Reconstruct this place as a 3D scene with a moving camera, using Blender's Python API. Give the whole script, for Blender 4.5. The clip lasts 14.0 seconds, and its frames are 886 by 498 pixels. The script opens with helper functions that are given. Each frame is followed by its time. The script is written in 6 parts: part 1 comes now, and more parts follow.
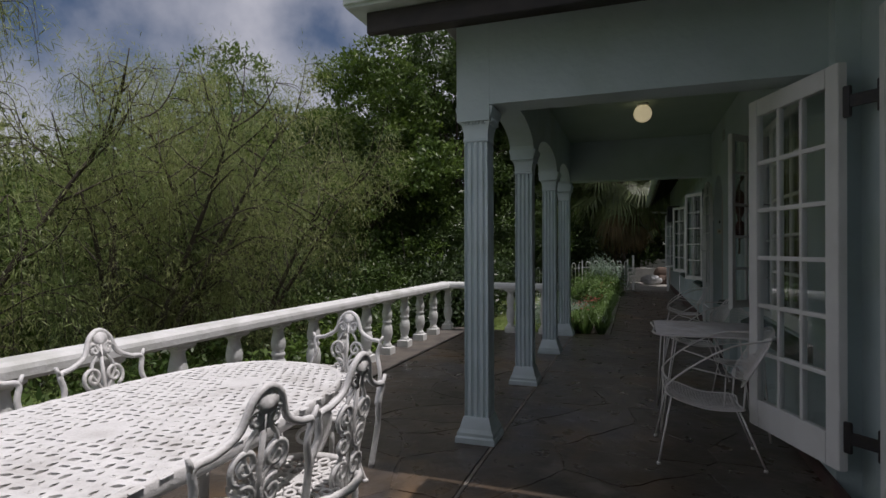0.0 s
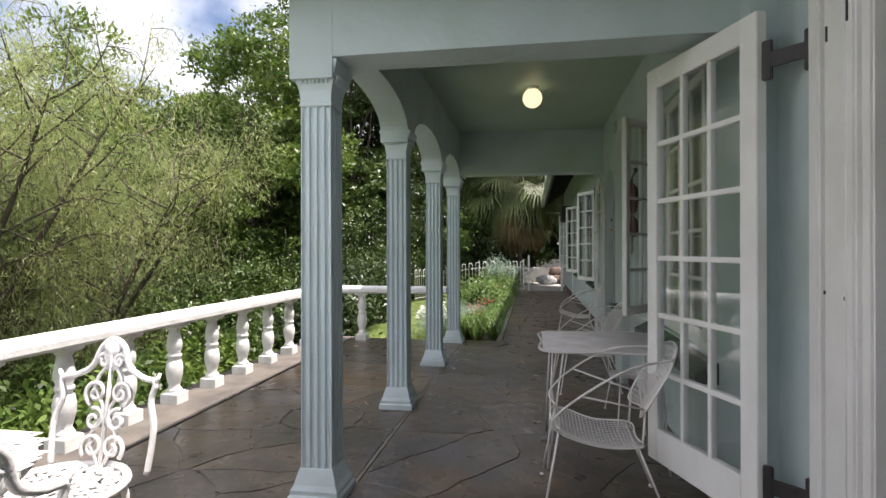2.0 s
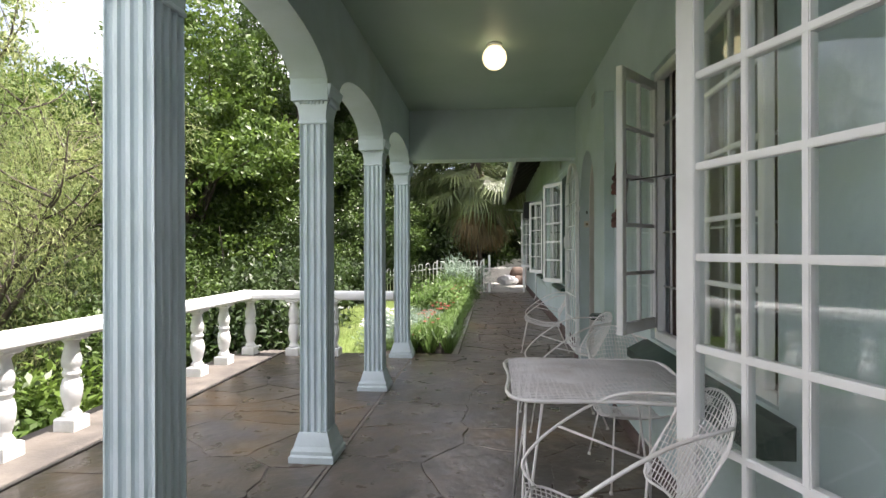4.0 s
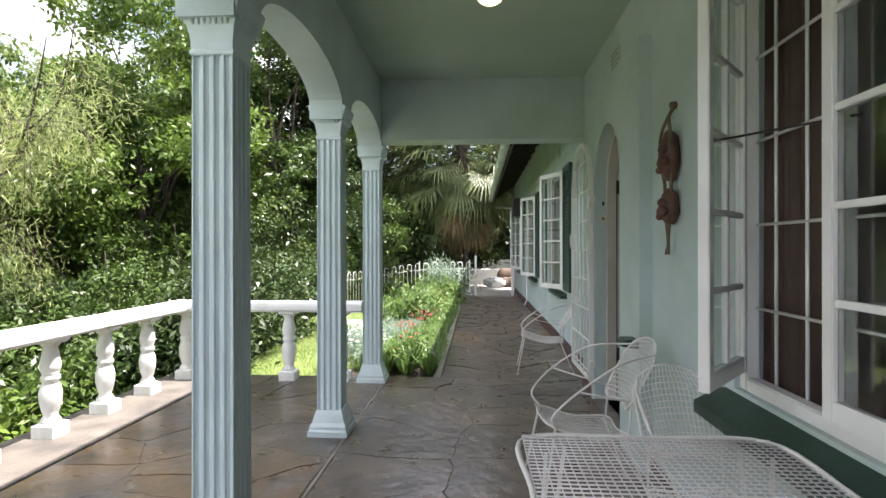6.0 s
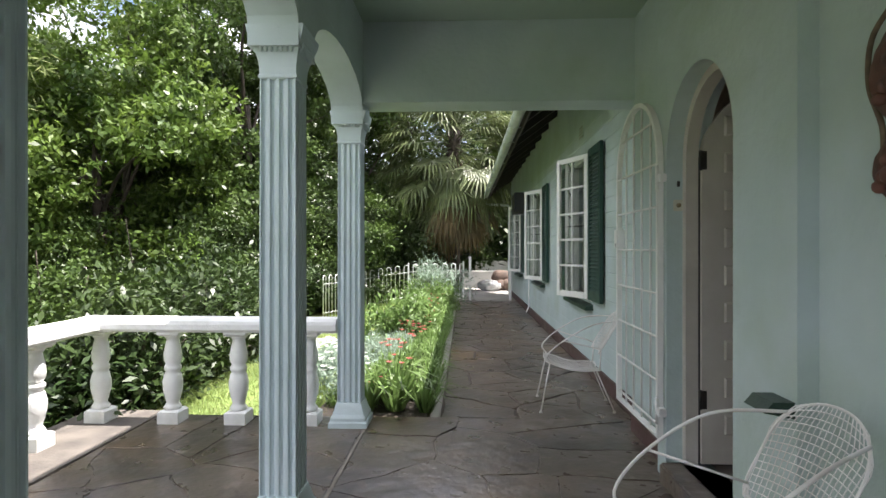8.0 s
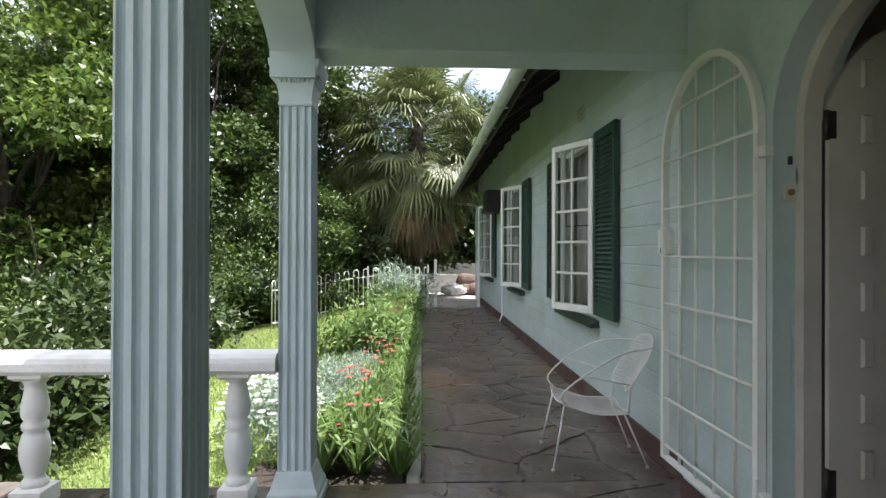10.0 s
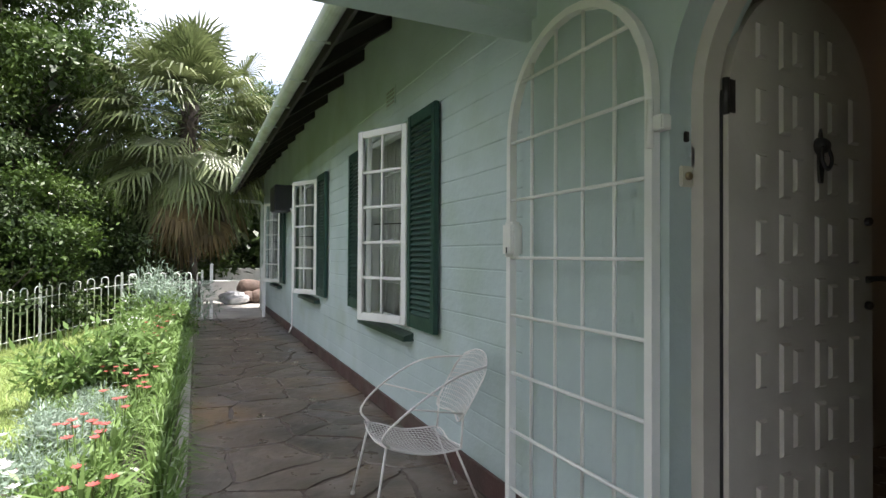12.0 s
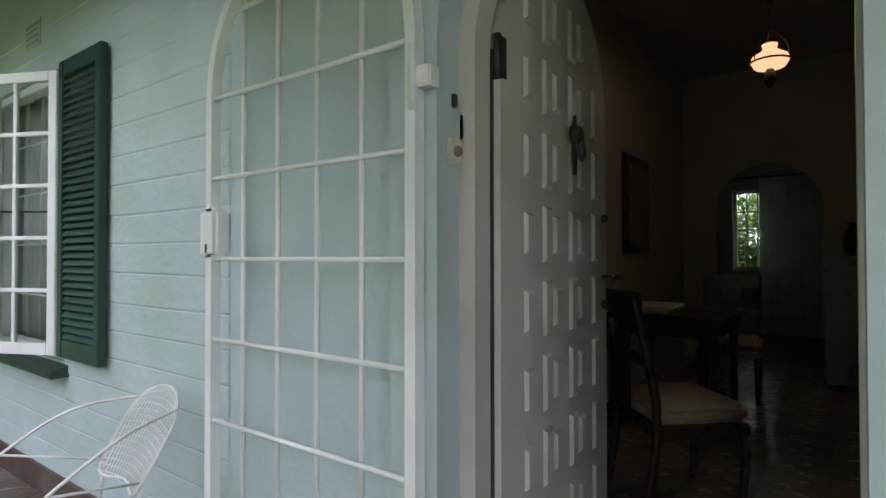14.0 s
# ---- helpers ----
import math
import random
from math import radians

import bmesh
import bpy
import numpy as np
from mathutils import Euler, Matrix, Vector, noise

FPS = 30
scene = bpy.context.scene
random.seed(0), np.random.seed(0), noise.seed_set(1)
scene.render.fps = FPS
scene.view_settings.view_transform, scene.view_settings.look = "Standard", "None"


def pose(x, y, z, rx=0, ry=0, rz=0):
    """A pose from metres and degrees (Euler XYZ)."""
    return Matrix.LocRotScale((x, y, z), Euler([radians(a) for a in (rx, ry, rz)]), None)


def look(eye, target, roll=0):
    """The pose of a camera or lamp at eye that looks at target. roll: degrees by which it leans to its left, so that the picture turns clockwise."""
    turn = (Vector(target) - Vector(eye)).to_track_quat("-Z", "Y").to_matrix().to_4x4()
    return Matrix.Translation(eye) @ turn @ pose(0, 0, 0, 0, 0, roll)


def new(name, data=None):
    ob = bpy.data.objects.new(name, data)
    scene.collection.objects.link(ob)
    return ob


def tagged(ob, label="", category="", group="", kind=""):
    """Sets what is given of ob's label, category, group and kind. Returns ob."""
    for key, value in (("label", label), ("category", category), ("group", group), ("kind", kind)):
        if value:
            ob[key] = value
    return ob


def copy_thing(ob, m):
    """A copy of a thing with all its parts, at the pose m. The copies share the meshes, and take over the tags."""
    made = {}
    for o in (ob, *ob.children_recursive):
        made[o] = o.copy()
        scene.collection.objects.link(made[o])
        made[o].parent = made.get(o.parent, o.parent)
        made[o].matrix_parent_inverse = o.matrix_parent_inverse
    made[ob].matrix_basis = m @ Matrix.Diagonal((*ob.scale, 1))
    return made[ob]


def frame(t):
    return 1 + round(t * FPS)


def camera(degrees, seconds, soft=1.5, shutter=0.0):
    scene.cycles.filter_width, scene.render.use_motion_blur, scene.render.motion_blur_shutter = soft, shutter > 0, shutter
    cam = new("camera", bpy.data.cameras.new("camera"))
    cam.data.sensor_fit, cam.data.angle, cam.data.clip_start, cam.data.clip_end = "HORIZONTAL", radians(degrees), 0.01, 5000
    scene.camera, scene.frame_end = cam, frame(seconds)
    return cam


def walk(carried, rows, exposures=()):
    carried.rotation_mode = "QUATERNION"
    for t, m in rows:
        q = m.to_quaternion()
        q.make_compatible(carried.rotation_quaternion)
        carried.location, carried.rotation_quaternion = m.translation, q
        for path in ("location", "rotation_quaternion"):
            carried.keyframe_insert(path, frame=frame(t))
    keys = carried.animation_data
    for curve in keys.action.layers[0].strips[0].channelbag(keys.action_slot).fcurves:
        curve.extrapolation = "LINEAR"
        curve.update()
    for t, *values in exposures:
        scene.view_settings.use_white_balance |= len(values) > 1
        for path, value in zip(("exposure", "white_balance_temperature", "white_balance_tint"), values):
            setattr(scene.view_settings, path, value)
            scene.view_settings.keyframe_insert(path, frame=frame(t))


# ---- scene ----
cam = camera(78.2, 14.0)
METRES, EYE, TILT, LEAN, TURN = 6.8, 1.27, 0.0, 0.0, 19.4
ROWS = [
    (0.0, 0.0, 0.0, 0.0, -0.0, -0.01, 0.16),
    (0.5, 0.0194, 0.0247, 0.0014, -3.61, -0.01, 0.19),
    (1.0, 0.0317, 0.0507, -0.0009, -5.74, -0.02, 0.17),
    (1.5, 0.0416, 0.0836, -0.0007, -7.87, -0.01, 0.15),
    (2.0, 0.0543, 0.1163, -0.0016, -9.99, 0.0, 0.15),
    (2.5, 0.0707, 0.1538, 0.0002, -11.31, -0.09, 0.16),
    (3.0, 0.082, 0.1915, -0.0013, -12.4, -0.07, 0.18),
    (5.5, 0.1423, 0.3872, -0.0061, -15.49, -0.05, 0.09),
    (6.0, 0.152, 0.4275, -0.0038, -15.74, -0.04, 0.1),
    (6.5, 0.1579, 0.4733, -0.0049, -16.08, 0.05, 0.06),
    (7.0, 0.1686, 0.5203, -0.008, -16.47, 0.02, 0.03),
    (9.5, 0.208, 0.7328, 0.0003, -19.69, 0.09, -0.13),
    (10.0, 0.2142, 0.7665, -0.0018, -21.61, 0.17, -0.17),
    (10.5, 0.2203, 0.798, -0.002, -24.52, 0.25, -0.29),
    (11.0, 0.226, 0.8282, -0.0025, -29.69, 0.4, -0.37),
    (11.5, 0.2361, 0.851, -0.0043, -36.94, 0.56, -0.35),
    (12.0, 0.2565, 0.871, -0.0047, -43.73, 0.71, -0.32),
    (12.5, 0.2734, 0.8873, -0.0047, -50.79, 0.72, -0.16),
    (13.0, 0.2849, 0.9045, -0.0036, -59.1, 0.76, -0.05),
    (13.5, 0.2994, 0.9138, -0.0047, -66.94, 0.76, -0.03),
    (14.0, 0.3185, 0.9189, -0.0049, -73.29, 0.82, 0.07),
]
EXPOSURES = [(0.0, -0.9, 6250, 18), (0.5, -0.52, 6350, 18), (1.0, 0.04, 6450, 18), (1.5, 0.58, 6500, 18), (2.0, 1.0, 6550, 18), (3.0, 1.37, 6550, 18), (5.5, 1.82, 6430, 17),
             (6.5, 1.85, 6450, 16), (7.2, 1.78, 6430, 16), (9.5, 1.5, 6320, 16), (11.0, 1.44, 6280, 16), (12.0, 1.55, 6280, 17), (13.0, 1.7, 6180, 18), (14.0, 2.14, 6080, 20)]
walk(cam, [(t, pose(0, 0, EYE, TILT, LEAN, TURN) @ pose(METRES * x, METRES * y, METRES * z, 90 + pitch, roll, yaw)) for t, x, y, z, yaw, pitch, roll in ROWS],
     exposures=EXPOSURES)

# ---- world, sun, exposure ----
SUN_TRAVEL = Vector((-0.33, -0.03, -1.0)).normalized()
world = bpy.data.worlds.new("sky")
world.use_nodes = True
scene.world = world
wt = world.node_tree
wt.nodes.clear()
sky = wt.nodes.new("ShaderNodeTexSky")
sky.sky_type, sky.sun_disc = "NISHITA", False
sky.sun_elevation = math.asin(-SUN_TRAVEL.z)
sky.sun_rotation = math.atan2(-SUN_TRAVEL.x, -SUN_TRAVEL.y)
bgn = wt.nodes.new("ShaderNodeBackground")
wout = wt.nodes.new("ShaderNodeOutputWorld")
tc = wt.nodes.new("ShaderNodeTexCoord")
cl = wt.nodes.new("ShaderNodeTexNoise")
cl.inputs["Scale"].default_value, cl.inputs["Detail"].default_value, cl.inputs["Roughness"].default_value = 2.3, 8, 0.52
cr = wt.nodes.new("ShaderNodeValToRGB")
cr.color_ramp.elements[0].position, cr.color_ramp.elements[1].position = 0.37, 0.55
cmix = wt.nodes.new("ShaderNodeMix")
cmix.data_type = "RGBA"
wt.links.new(tc.outputs["Generated"], cl.inputs["Vector"])
wt.links.new(cl.outputs["Fac"], cr.inputs["Fac"])
wt.links.new(cr.outputs["Color"], cmix.inputs[0])
wt.links.new(sky.outputs["Color"], cmix.inputs[6])
cmix.inputs[7].default_value = (10.5, 10.7, 11.2, 1)
wt.links.new(cmix.outputs[2], bgn.inputs["Color"])
bgn.inputs["Strength"].default_value = 0.085
wt.links.new(bgn.outputs["Background"], wout.inputs["Surface"])
sun = new("sun", bpy.data.lights.new("sun", "SUN"))
sun.data.energy, sun.data.angle, sun.data.color = 5.0, radians(0.6), (1.0, 0.95, 0.88)
sun.matrix_world = look((0, 0, 30), Vector((0, 0, 30)) + SUN_TRAVEL)


# ---- materials ----
def mat(name, c1, c2=None, rough=0.6, metal=0.0, scale=6.0, bump=0.15, fine=60.0, spread=(0.35, 0.65), dirt=None, dirt_amount=0.3, per_object=0.0, per_island=0.0, spec=0.5, transl=0.0, patches=()):
    """Two colours mixed by a broad noise, fine grain relief, optional dirt blotches."""
    m = bpy.data.materials.new(name)
    m.use_nodes = True
    n, l = m.node_tree.nodes, m.node_tree.links
    b = n["Principled BSDF"]
    b.inputs["Roughness"].default_value, b.inputs["Metallic"].default_value = rough, metal
    b.inputs["Specular IOR Level"].default_value = spec
    co = n.new("ShaderNodeTexCoord").outputs["Object"]

    def noi(sc, detail=4.0):
        t = n.new("ShaderNodeTexNoise")
        t.inputs["Scale"].default_value, t.inputs["Detail"].default_value = sc, detail
        l.new(co, t.inputs["Vector"])
        return t.outputs["Fac"]

    def ramp(fac, lo, hi):
        r = n.new("ShaderNodeMapRange")
        r.inputs[1].default_value, r.inputs[2].default_value = lo, hi
        l.new(fac, r.inputs[0])
        return r.outputs[0]

    def mixc(fac, a, c):
        x = n.new("ShaderNodeMix")
        x.data_type = "RGBA"
        if isinstance(fac, float):
            x.inputs[0].default_value = fac
        else:
            l.new(fac, x.inputs[0])
        for s, v in ((6, a), (7, c)):
            if isinstance(v, tuple):
                x.inputs[s].default_value = (*v, 1)
            else:
                l.new(v, x.inputs[s])
        return x.outputs[2]

    c2 = c2 or tuple(v * 0.82 for v in c1)
    col = mixc(ramp(noi(scale), *spread), c1, c2)
    if dirt:
        f = n.new("ShaderNodeMath")
        f.operation = "MULTIPLY"
        f.inputs[1].default_value = dirt_amount
        l.new(ramp(noi(scale * 0.37 + 0.9, 8.0), 0.5, 0.72), f.inputs[0])
        col = mixc(f.outputs[0], col, dirt)
    for k, (tint, lo, hi, size, amount) in enumerate(patches):
        # stains that run on from piece to piece
        t = n.new("ShaderNodeTexNoise")
        t.noise_dimensions = "4D"
        t.inputs["W"].default_value, t.inputs["Scale"].default_value, t.inputs["Detail"].default_value = 3.7 * k + 1.3, size, 7
        l.new(n.new("ShaderNodeNewGeometry").outputs["Position"], t.inputs["Vector"])
        f = n.new("ShaderNodeMath")
        f.operation = "MULTIPLY"
        f.inputs[1].default_value = amount
        l.new(ramp(t.outputs["Fac"], lo, hi), f.inputs[0])
        col = mixc(f.outputs[0], col, tint)
    for amount, node, sock in ((per_object, "ShaderNodeObjectInfo", "Random"), (per_island, "ShaderNodeNewGeometry", "Random Per Island")):
        if amount:
            h = n.new("ShaderNodeHueSaturation")
            r = n.new("ShaderNodeMapRange")
            r.inputs[3].default_value, r.inputs[4].default_value = 1 - amount, 1 + amount
            l.new(n.new(node).outputs[sock], r.inputs[0])
            l.new(r.outputs[0], h.inputs["Value"])
            l.new(col, h.inputs["Color"])
            col = h.outputs["Color"]
    l.new(col, b.inputs["Base Color"])
    if bump:
        bp = n.new("ShaderNodeBump")
        bp.inputs["Strength"].default_value, bp.inputs["Distance"].default_value = bump, 0.01
        l.new(noi(fine, 6.0), bp.inputs["Height"])
        l.new(bp.outputs[0], b.inputs["Normal"])
        rr = n.new("ShaderNodeMapRange")
        rr.inputs[3].default_value, rr.inputs[4].default_value = max(0.02, rough - 0.12), min(1.0, rough + 0.12)
        l.new(noi(scale * 2.2), rr.inputs[0])
        l.new(rr.outputs[0], b.inputs["Roughness"])
    if transl:
        tr = n.new("ShaderNodeBsdfTranslucent")
        l.new(col, tr.inputs["Color"])
        ms = n.new("ShaderNodeMixShader")
        ms.inputs[0].default_value = transl
        l.new(b.outputs[0], ms.inputs[1])
        l.new(tr.outputs[0], ms.inputs[2])
        l.new(ms.outputs[0], n["Material Output"].inputs["Surface"])
    return m


PAINT = mat("duck_egg_wall_paint", (0.49, 0.575, 0.58), (0.43, 0.52, 0.52), 0.55, scale=2.2, bump=0.45, fine=24, dirt=(0.34, 0.42, 0.33), dirt_amount=0.5)
PAINT_COL = mat("column_paint", (0.60, 0.69, 0.715), (0.54, 0.64, 0.66), 0.5, scale=5, bump=0.2, fine=45, dirt=(0.40, 0.46, 0.42), dirt_amount=0.3)
CEIL = mat("green_ceiling_paint", (0.38, 0.475, 0.395), (0.345, 0.44, 0.36), 0.5, scale=1.5, bump=0.15, fine=20)
WHITE = mat("white_gloss_paint", (0.80, 0.80, 0.78), (0.74, 0.74, 0.72), 0.38, scale=5, bump=0.12, fine=40, dirt=(0.5, 0.48, 0.42), dirt_amount=0.25)
MASON = mat("white_masonry_paint", (0.82, 0.82, 0.80), (0.74, 0.75, 0.72), 0.6, scale=7, bump=0.35, fine=38, dirt=(0.42, 0.42, 0.36), dirt_amount=0.45)
DOOR_PAINT = mat("aged_cream_door_paint", (0.56, 0.53, 0.48), (0.49, 0.46, 0.41), 0.5, scale=4, bump=0.12, fine=40, dirt=(0.30, 0.27, 0.22), dirt_amount=0.35)
WIRE = mat("white_enamel_wire", (0.78, 0.76, 0.74), (0.68, 0.66, 0.63), 0.4, scale=9, bump=0.1, fine=80, dirt=(0.4, 0.3, 0.22), dirt_amount=0.35)
CAST = mat("white_cast_aluminium", (0.86, 0.85, 0.83), (0.76, 0.75, 0.73), 0.42, scale=14, bump=0.3, fine=90, dirt=(0.38, 0.35, 0.31), dirt_amount=0.4)
SHUT = mat("dark_green_paint", (0.018, 0.060, 0.045), (0.014, 0.045, 0.035), 0.45, scale=6, bump=0.15, fine=50)
SILL = mat("dark_green_sill_paint", (0.025, 0.055, 0.04), (0.018, 0.042, 0.03), 0.4, scale=5, bump=0.1)
BROWN = mat("brown_plinth_paint", (0.10, 0.055, 0.05), (0.07, 0.045, 0.04), 0.6, scale=5, bump=0.3, dirt=(0.2, 0.19, 0.16), dirt_amount=0.5)
TIMBER = mat("dark_stained_timber", (0.030, 0.023, 0.018), (0.018, 0.014, 0.012), 0.6, scale=7, bump=0.3)
GUTTER = mat("pale_green_gutter_paint", (0.56, 0.62, 0.57), (0.46, 0.52, 0.47), 0.45, scale=5, bump=0.15, dirt=(0.25, 0.27, 0.2), dirt_amount=0.5)
ROOFM = mat("grey_roof_sheet", (0.22, 0.21, 0.2), (0.16, 0.15, 0.15), 0.7, scale=4, bump=0.3)
IRON = mat("black_iron", (0.018, 0.018, 0.02), (0.03, 0.025, 0.022), 0.5, scale=20, bump=0.3)
SLATE = mat("slate_paving", (0.150, 0.117, 0.089), (0.062, 0.051, 0.042), 0.30, scale=2.3, bump=0.9, fine=9, dirt=(0.18, 0.12, 0.075), dirt_amount=0.35, per_object=0.13,
            patches=(((0.22, 0.135, 0.065), 0.54, 0.66, 1.1, 0.65), ((0.105, 0.098, 0.112), 0.53, 0.64, 1.7, 0.65), ((0.042, 0.038, 0.033), 0.5, 0.64, 0.8, 0.75), ((0.24, 0.21, 0.18), 0.6, 0.70, 3.1, 0.5),
                     ((0.035, 0.030, 0.026), 0.56, 0.66, 4.3, 0.6), ((0.20, 0.165, 0.135), 0.60, 0.66, 9.0, 0.45)))
LINE_MORTAR = mat("worn_line_mortar", (0.26, 0.235, 0.20), (0.15, 0.13, 0.11), 0.85, scale=5, bump=0.5, dirt=(0.10, 0.085, 0.07), dirt_amount=0.7)
GROUT = mat("dark_mortar", (0.125, 0.10, 0.08), (0.075, 0.062, 0.052), 0.85, scale=8, bump=0.6, fine=60)
KERB = mat("sandy_concrete_kerb", (0.15, 0.132, 0.110), (0.08, 0.071, 0.062), 0.8, scale=4, bump=0.45, fine=45, dirt=(0.13, 0.11, 0.09), dirt_amount=0.6)
GRASS = mat("lawn_soil", (0.17, 0.24, 0.06), (0.11, 0.165, 0.04), 0.9, scale=1.3, bump=0.8, fine=70)
BLADE = mat("grass_blades", (0.36, 0.42, 0.16), (0.26, 0.33, 0.10), 0.6, scale=1.1, bump=0, per_island=0.3, transl=0.3)
SOIL = mat("dark_soil", (0.045, 0.034, 0.024), (0.03, 0.024, 0.018), 0.95, scale=5, bump=0.8)
BARK = mat("bark", (0.095, 0.075, 0.058), (0.05, 0.04, 0.032), 0.9, scale=9, bump=0.9, fine=30)


def leaf_mat(name, c1, c2, t=0.35, spec=0.33):
    return mat(name, c1, c2, 0.40, scale=1.1, bump=0, per_island=0.32, spread=(0.3, 0.7), transl=t, spec=spec)


LEAF_DARK = leaf_mat("broad_dark_leaf", (0.036, 0.068, 0.016), (0.085, 0.135, 0.028), 0.25)
# darkened leaf copy: shade under the trees is put into its colour
LEAF_SHADE = leaf_mat("shaded_leaf", (0.026, 0.050, 0.014), (0.052, 0.080, 0.022), 0.15)
LEAF_MID = leaf_mat("broad_green_leaf", (0.145, 0.215, 0.036), (0.052, 0.10, 0.022))
LEAF_WILLOW = leaf_mat("feathery_grey_green_leaf", (0.41, 0.43, 0.18), (0.20, 0.28, 0.10), 0.42, 0.25)
LEAF_PALM = leaf_mat("palm_frond_green", (0.18, 0.215, 0.088), (0.07, 0.095, 0.036), 0.22, 0.3)
LEAF_DRY = leaf_mat("dry_palm_frond", (0.19, 0.135, 0.062), (0.10, 0.08, 0.038), 0.2, 0.15)
LEAF_BED = leaf_mat("flower_bed_leaf", (0.17, 0.26, 0.075), (0.11, 0.19, 0.055))
LEAF_SILVER = leaf_mat("silver_leaf", (0.30, 0.38, 0.30), (0.22, 0.30, 0.22))
PETAL_RED = leaf_mat("red_petal", (0.52, 0.12, 0.11), (0.40, 0.12, 0.09))
PETAL_WHITE = leaf_mat("white_petal", (0.82, 0.82, 0.80), (0.75, 0.75, 0.72))
# tone of the backing sheet stands for shade deep in the wood
FAR_WOOD_SHADE = mat("deep_wood_shade", (0.030, 0.050, 0.016), (0.014, 0.022, 0.009), 0.8, scale=0.8, bump=0.8, fine=6)
INNER = mat("cream_inner_plaster", (0.42, 0.38, 0.33), (0.38, 0.34, 0.30), 0.7, scale=2, bump=0.1)
TILEM = mat("terracotta_floor_tile", (0.24, 0.19, 0.15), (0.19, 0.15, 0.12), 0.25, scale=5, bump=0.1, per_object=0.2)
DARKWOOD = mat("dark_polished_wood", (0.045, 0.022, 0.014), (0.03, 0.015, 0.01), 0.3, scale=6, bump=0.1)
UPHOL = mat("pale_brocade", (0.42, 0.33, 0.26), (0.33, 0.25, 0.19), 0.85, scale=22, bump=0.4)
CURTAIN = mat("net_curtain", (0.78, 0.78, 0.76), (0.66, 0.66, 0.64), 0.9, scale=5, bump=0.2, transl=0.3)
DRAPE = mat("brown_drape", (0.11, 0.075, 0.06), (0.08, 0.055, 0.045), 0.9, scale=6, bump=0.3)
TERRA = mat("terracotta_clay", (0.15, 0.062, 0.045), (0.075, 0.038, 0.032), 0.65, scale=10, bump=0.4)
ROPE = mat("brown_rope", (0.16, 0.12, 0.08), (0.10, 0.075, 0.05), 0.9, scale=30, bump=0.5)
BRASS = mat("dull_brass", (0.30, 0.24, 0.14), (0.2, 0.15, 0.09), 0.4, 0.8, scale=20, bump=0.1)
PLASTIC = mat("cream_plastic", (0.62, 0.60, 0.50), None, 0.4, scale=9, bump=0.05)
BLACK = mat("black_plastic", (0.02, 0.02, 0.022), None, 0.4, scale=9, bump=0.05)
PAVE = mat("pale_concrete", (0.44, 0.42, 0.38), (0.34, 0.32, 0.29), 0.85, scale=2, bump=0.4, dirt=(0.15, 0.13, 0.11), dirt_amount=0.5)
ROCK = mat("brown_garden_rock", (0.16, 0.11, 0.085), (0.09, 0.065, 0.05), 0.85, scale=4, bump=0.8, fine=14)
BAG = mat("white_sacking", (0.7, 0.7, 0.69), (0.55, 0.55, 0.55), 0.6, scale=5, bump=0.4)
STONEPL = mat("grey_stone", (0.34, 0.34, 0.31), (0.25, 0.25, 0.23), 0.85, scale=6, bump=0.5)

GLASS = bpy.data.materials.new("window_glass")
GLASS.use_nodes = True
gn = GLASS.node_tree
gb = gn.nodes["Principled BSDF"]
gb.inputs["Base Color"].default_value = (0.93, 0.97, 0.96, 1)
gb.inputs["Roughness"].default_value, gb.inputs["Transmission Weight"].default_value, gb.inputs["IOR"].default_value = 0.02, 1.0, 1.45


def glow(name, colour, strength):
    m = bpy.data.materials.new(name)
    m.use_nodes = True
    b = m.node_tree.nodes["Principled BSDF"]
    b.inputs["Base Color"].default_value = (*colour, 1)
    b.inputs["Emission Color"].default_value = (*colour, 1)
    b.inputs["Emission Strength"].default_value = strength
    return m


GLOBE = glow("lit_opal_glass", (1.0, 0.86, 0.50), 0.62)
SHADE = glow("lit_amber_lamp_glass", (1.0, 0.58, 0.28), 0.27)


# ---- mesh helpers ----
def box(bm, x0, x1, y0, y1, z0, z1, bevel=0.0, m=None):
    g = bmesh.ops.create_cube(bm, size=1.0)["verts"]
    for v in g:
        v.co = Vector((x0 if v.co.x < 0 else x1, y0 if v.co.y < 0 else y1, z0 if v.co.z < 0 else z1))
    if bevel:
        es = list({e for v in g for e in v.link_edges})
        g = bmesh.ops.bevel(bm, geom=es, offset=bevel, segments=2, affect="EDGES")["verts"]
    if m is not None:
        bmesh.ops.transform(bm, matrix=m, verts=g)
    return g


def lathe(bm, prof, n=20, m=None, square=False):
    """Turned shape round z from (radius, height) pairs; square: a four-sided one with flat sides."""
    n = 4 if square else n
    rings = []
    k = math.sqrt(2) if square else 1.0
    for r, z in prof:
        ring = []
        for i in range(n):
            a = 2 * math.pi * i / n + (math.pi / 4 if square else 0)
            ring.append(bm.verts.new((r * k * math.cos(a), r * k * math.sin(a), z)))
        rings.append(ring)
    for a, b in zip(rings, rings[1:]):
        for i in range(n):
            f = bm.faces.new((a[i], a[(i + 1) % n], b[(i + 1) % n], b[i]))
            f.smooth = not square
    bm.faces.new(list(reversed(rings[0])))
    bm.faces.new(rings[-1])
    if m is not None:
        bmesh.ops.transform(bm, matrix=m, verts=[v for r in rings for v in r])


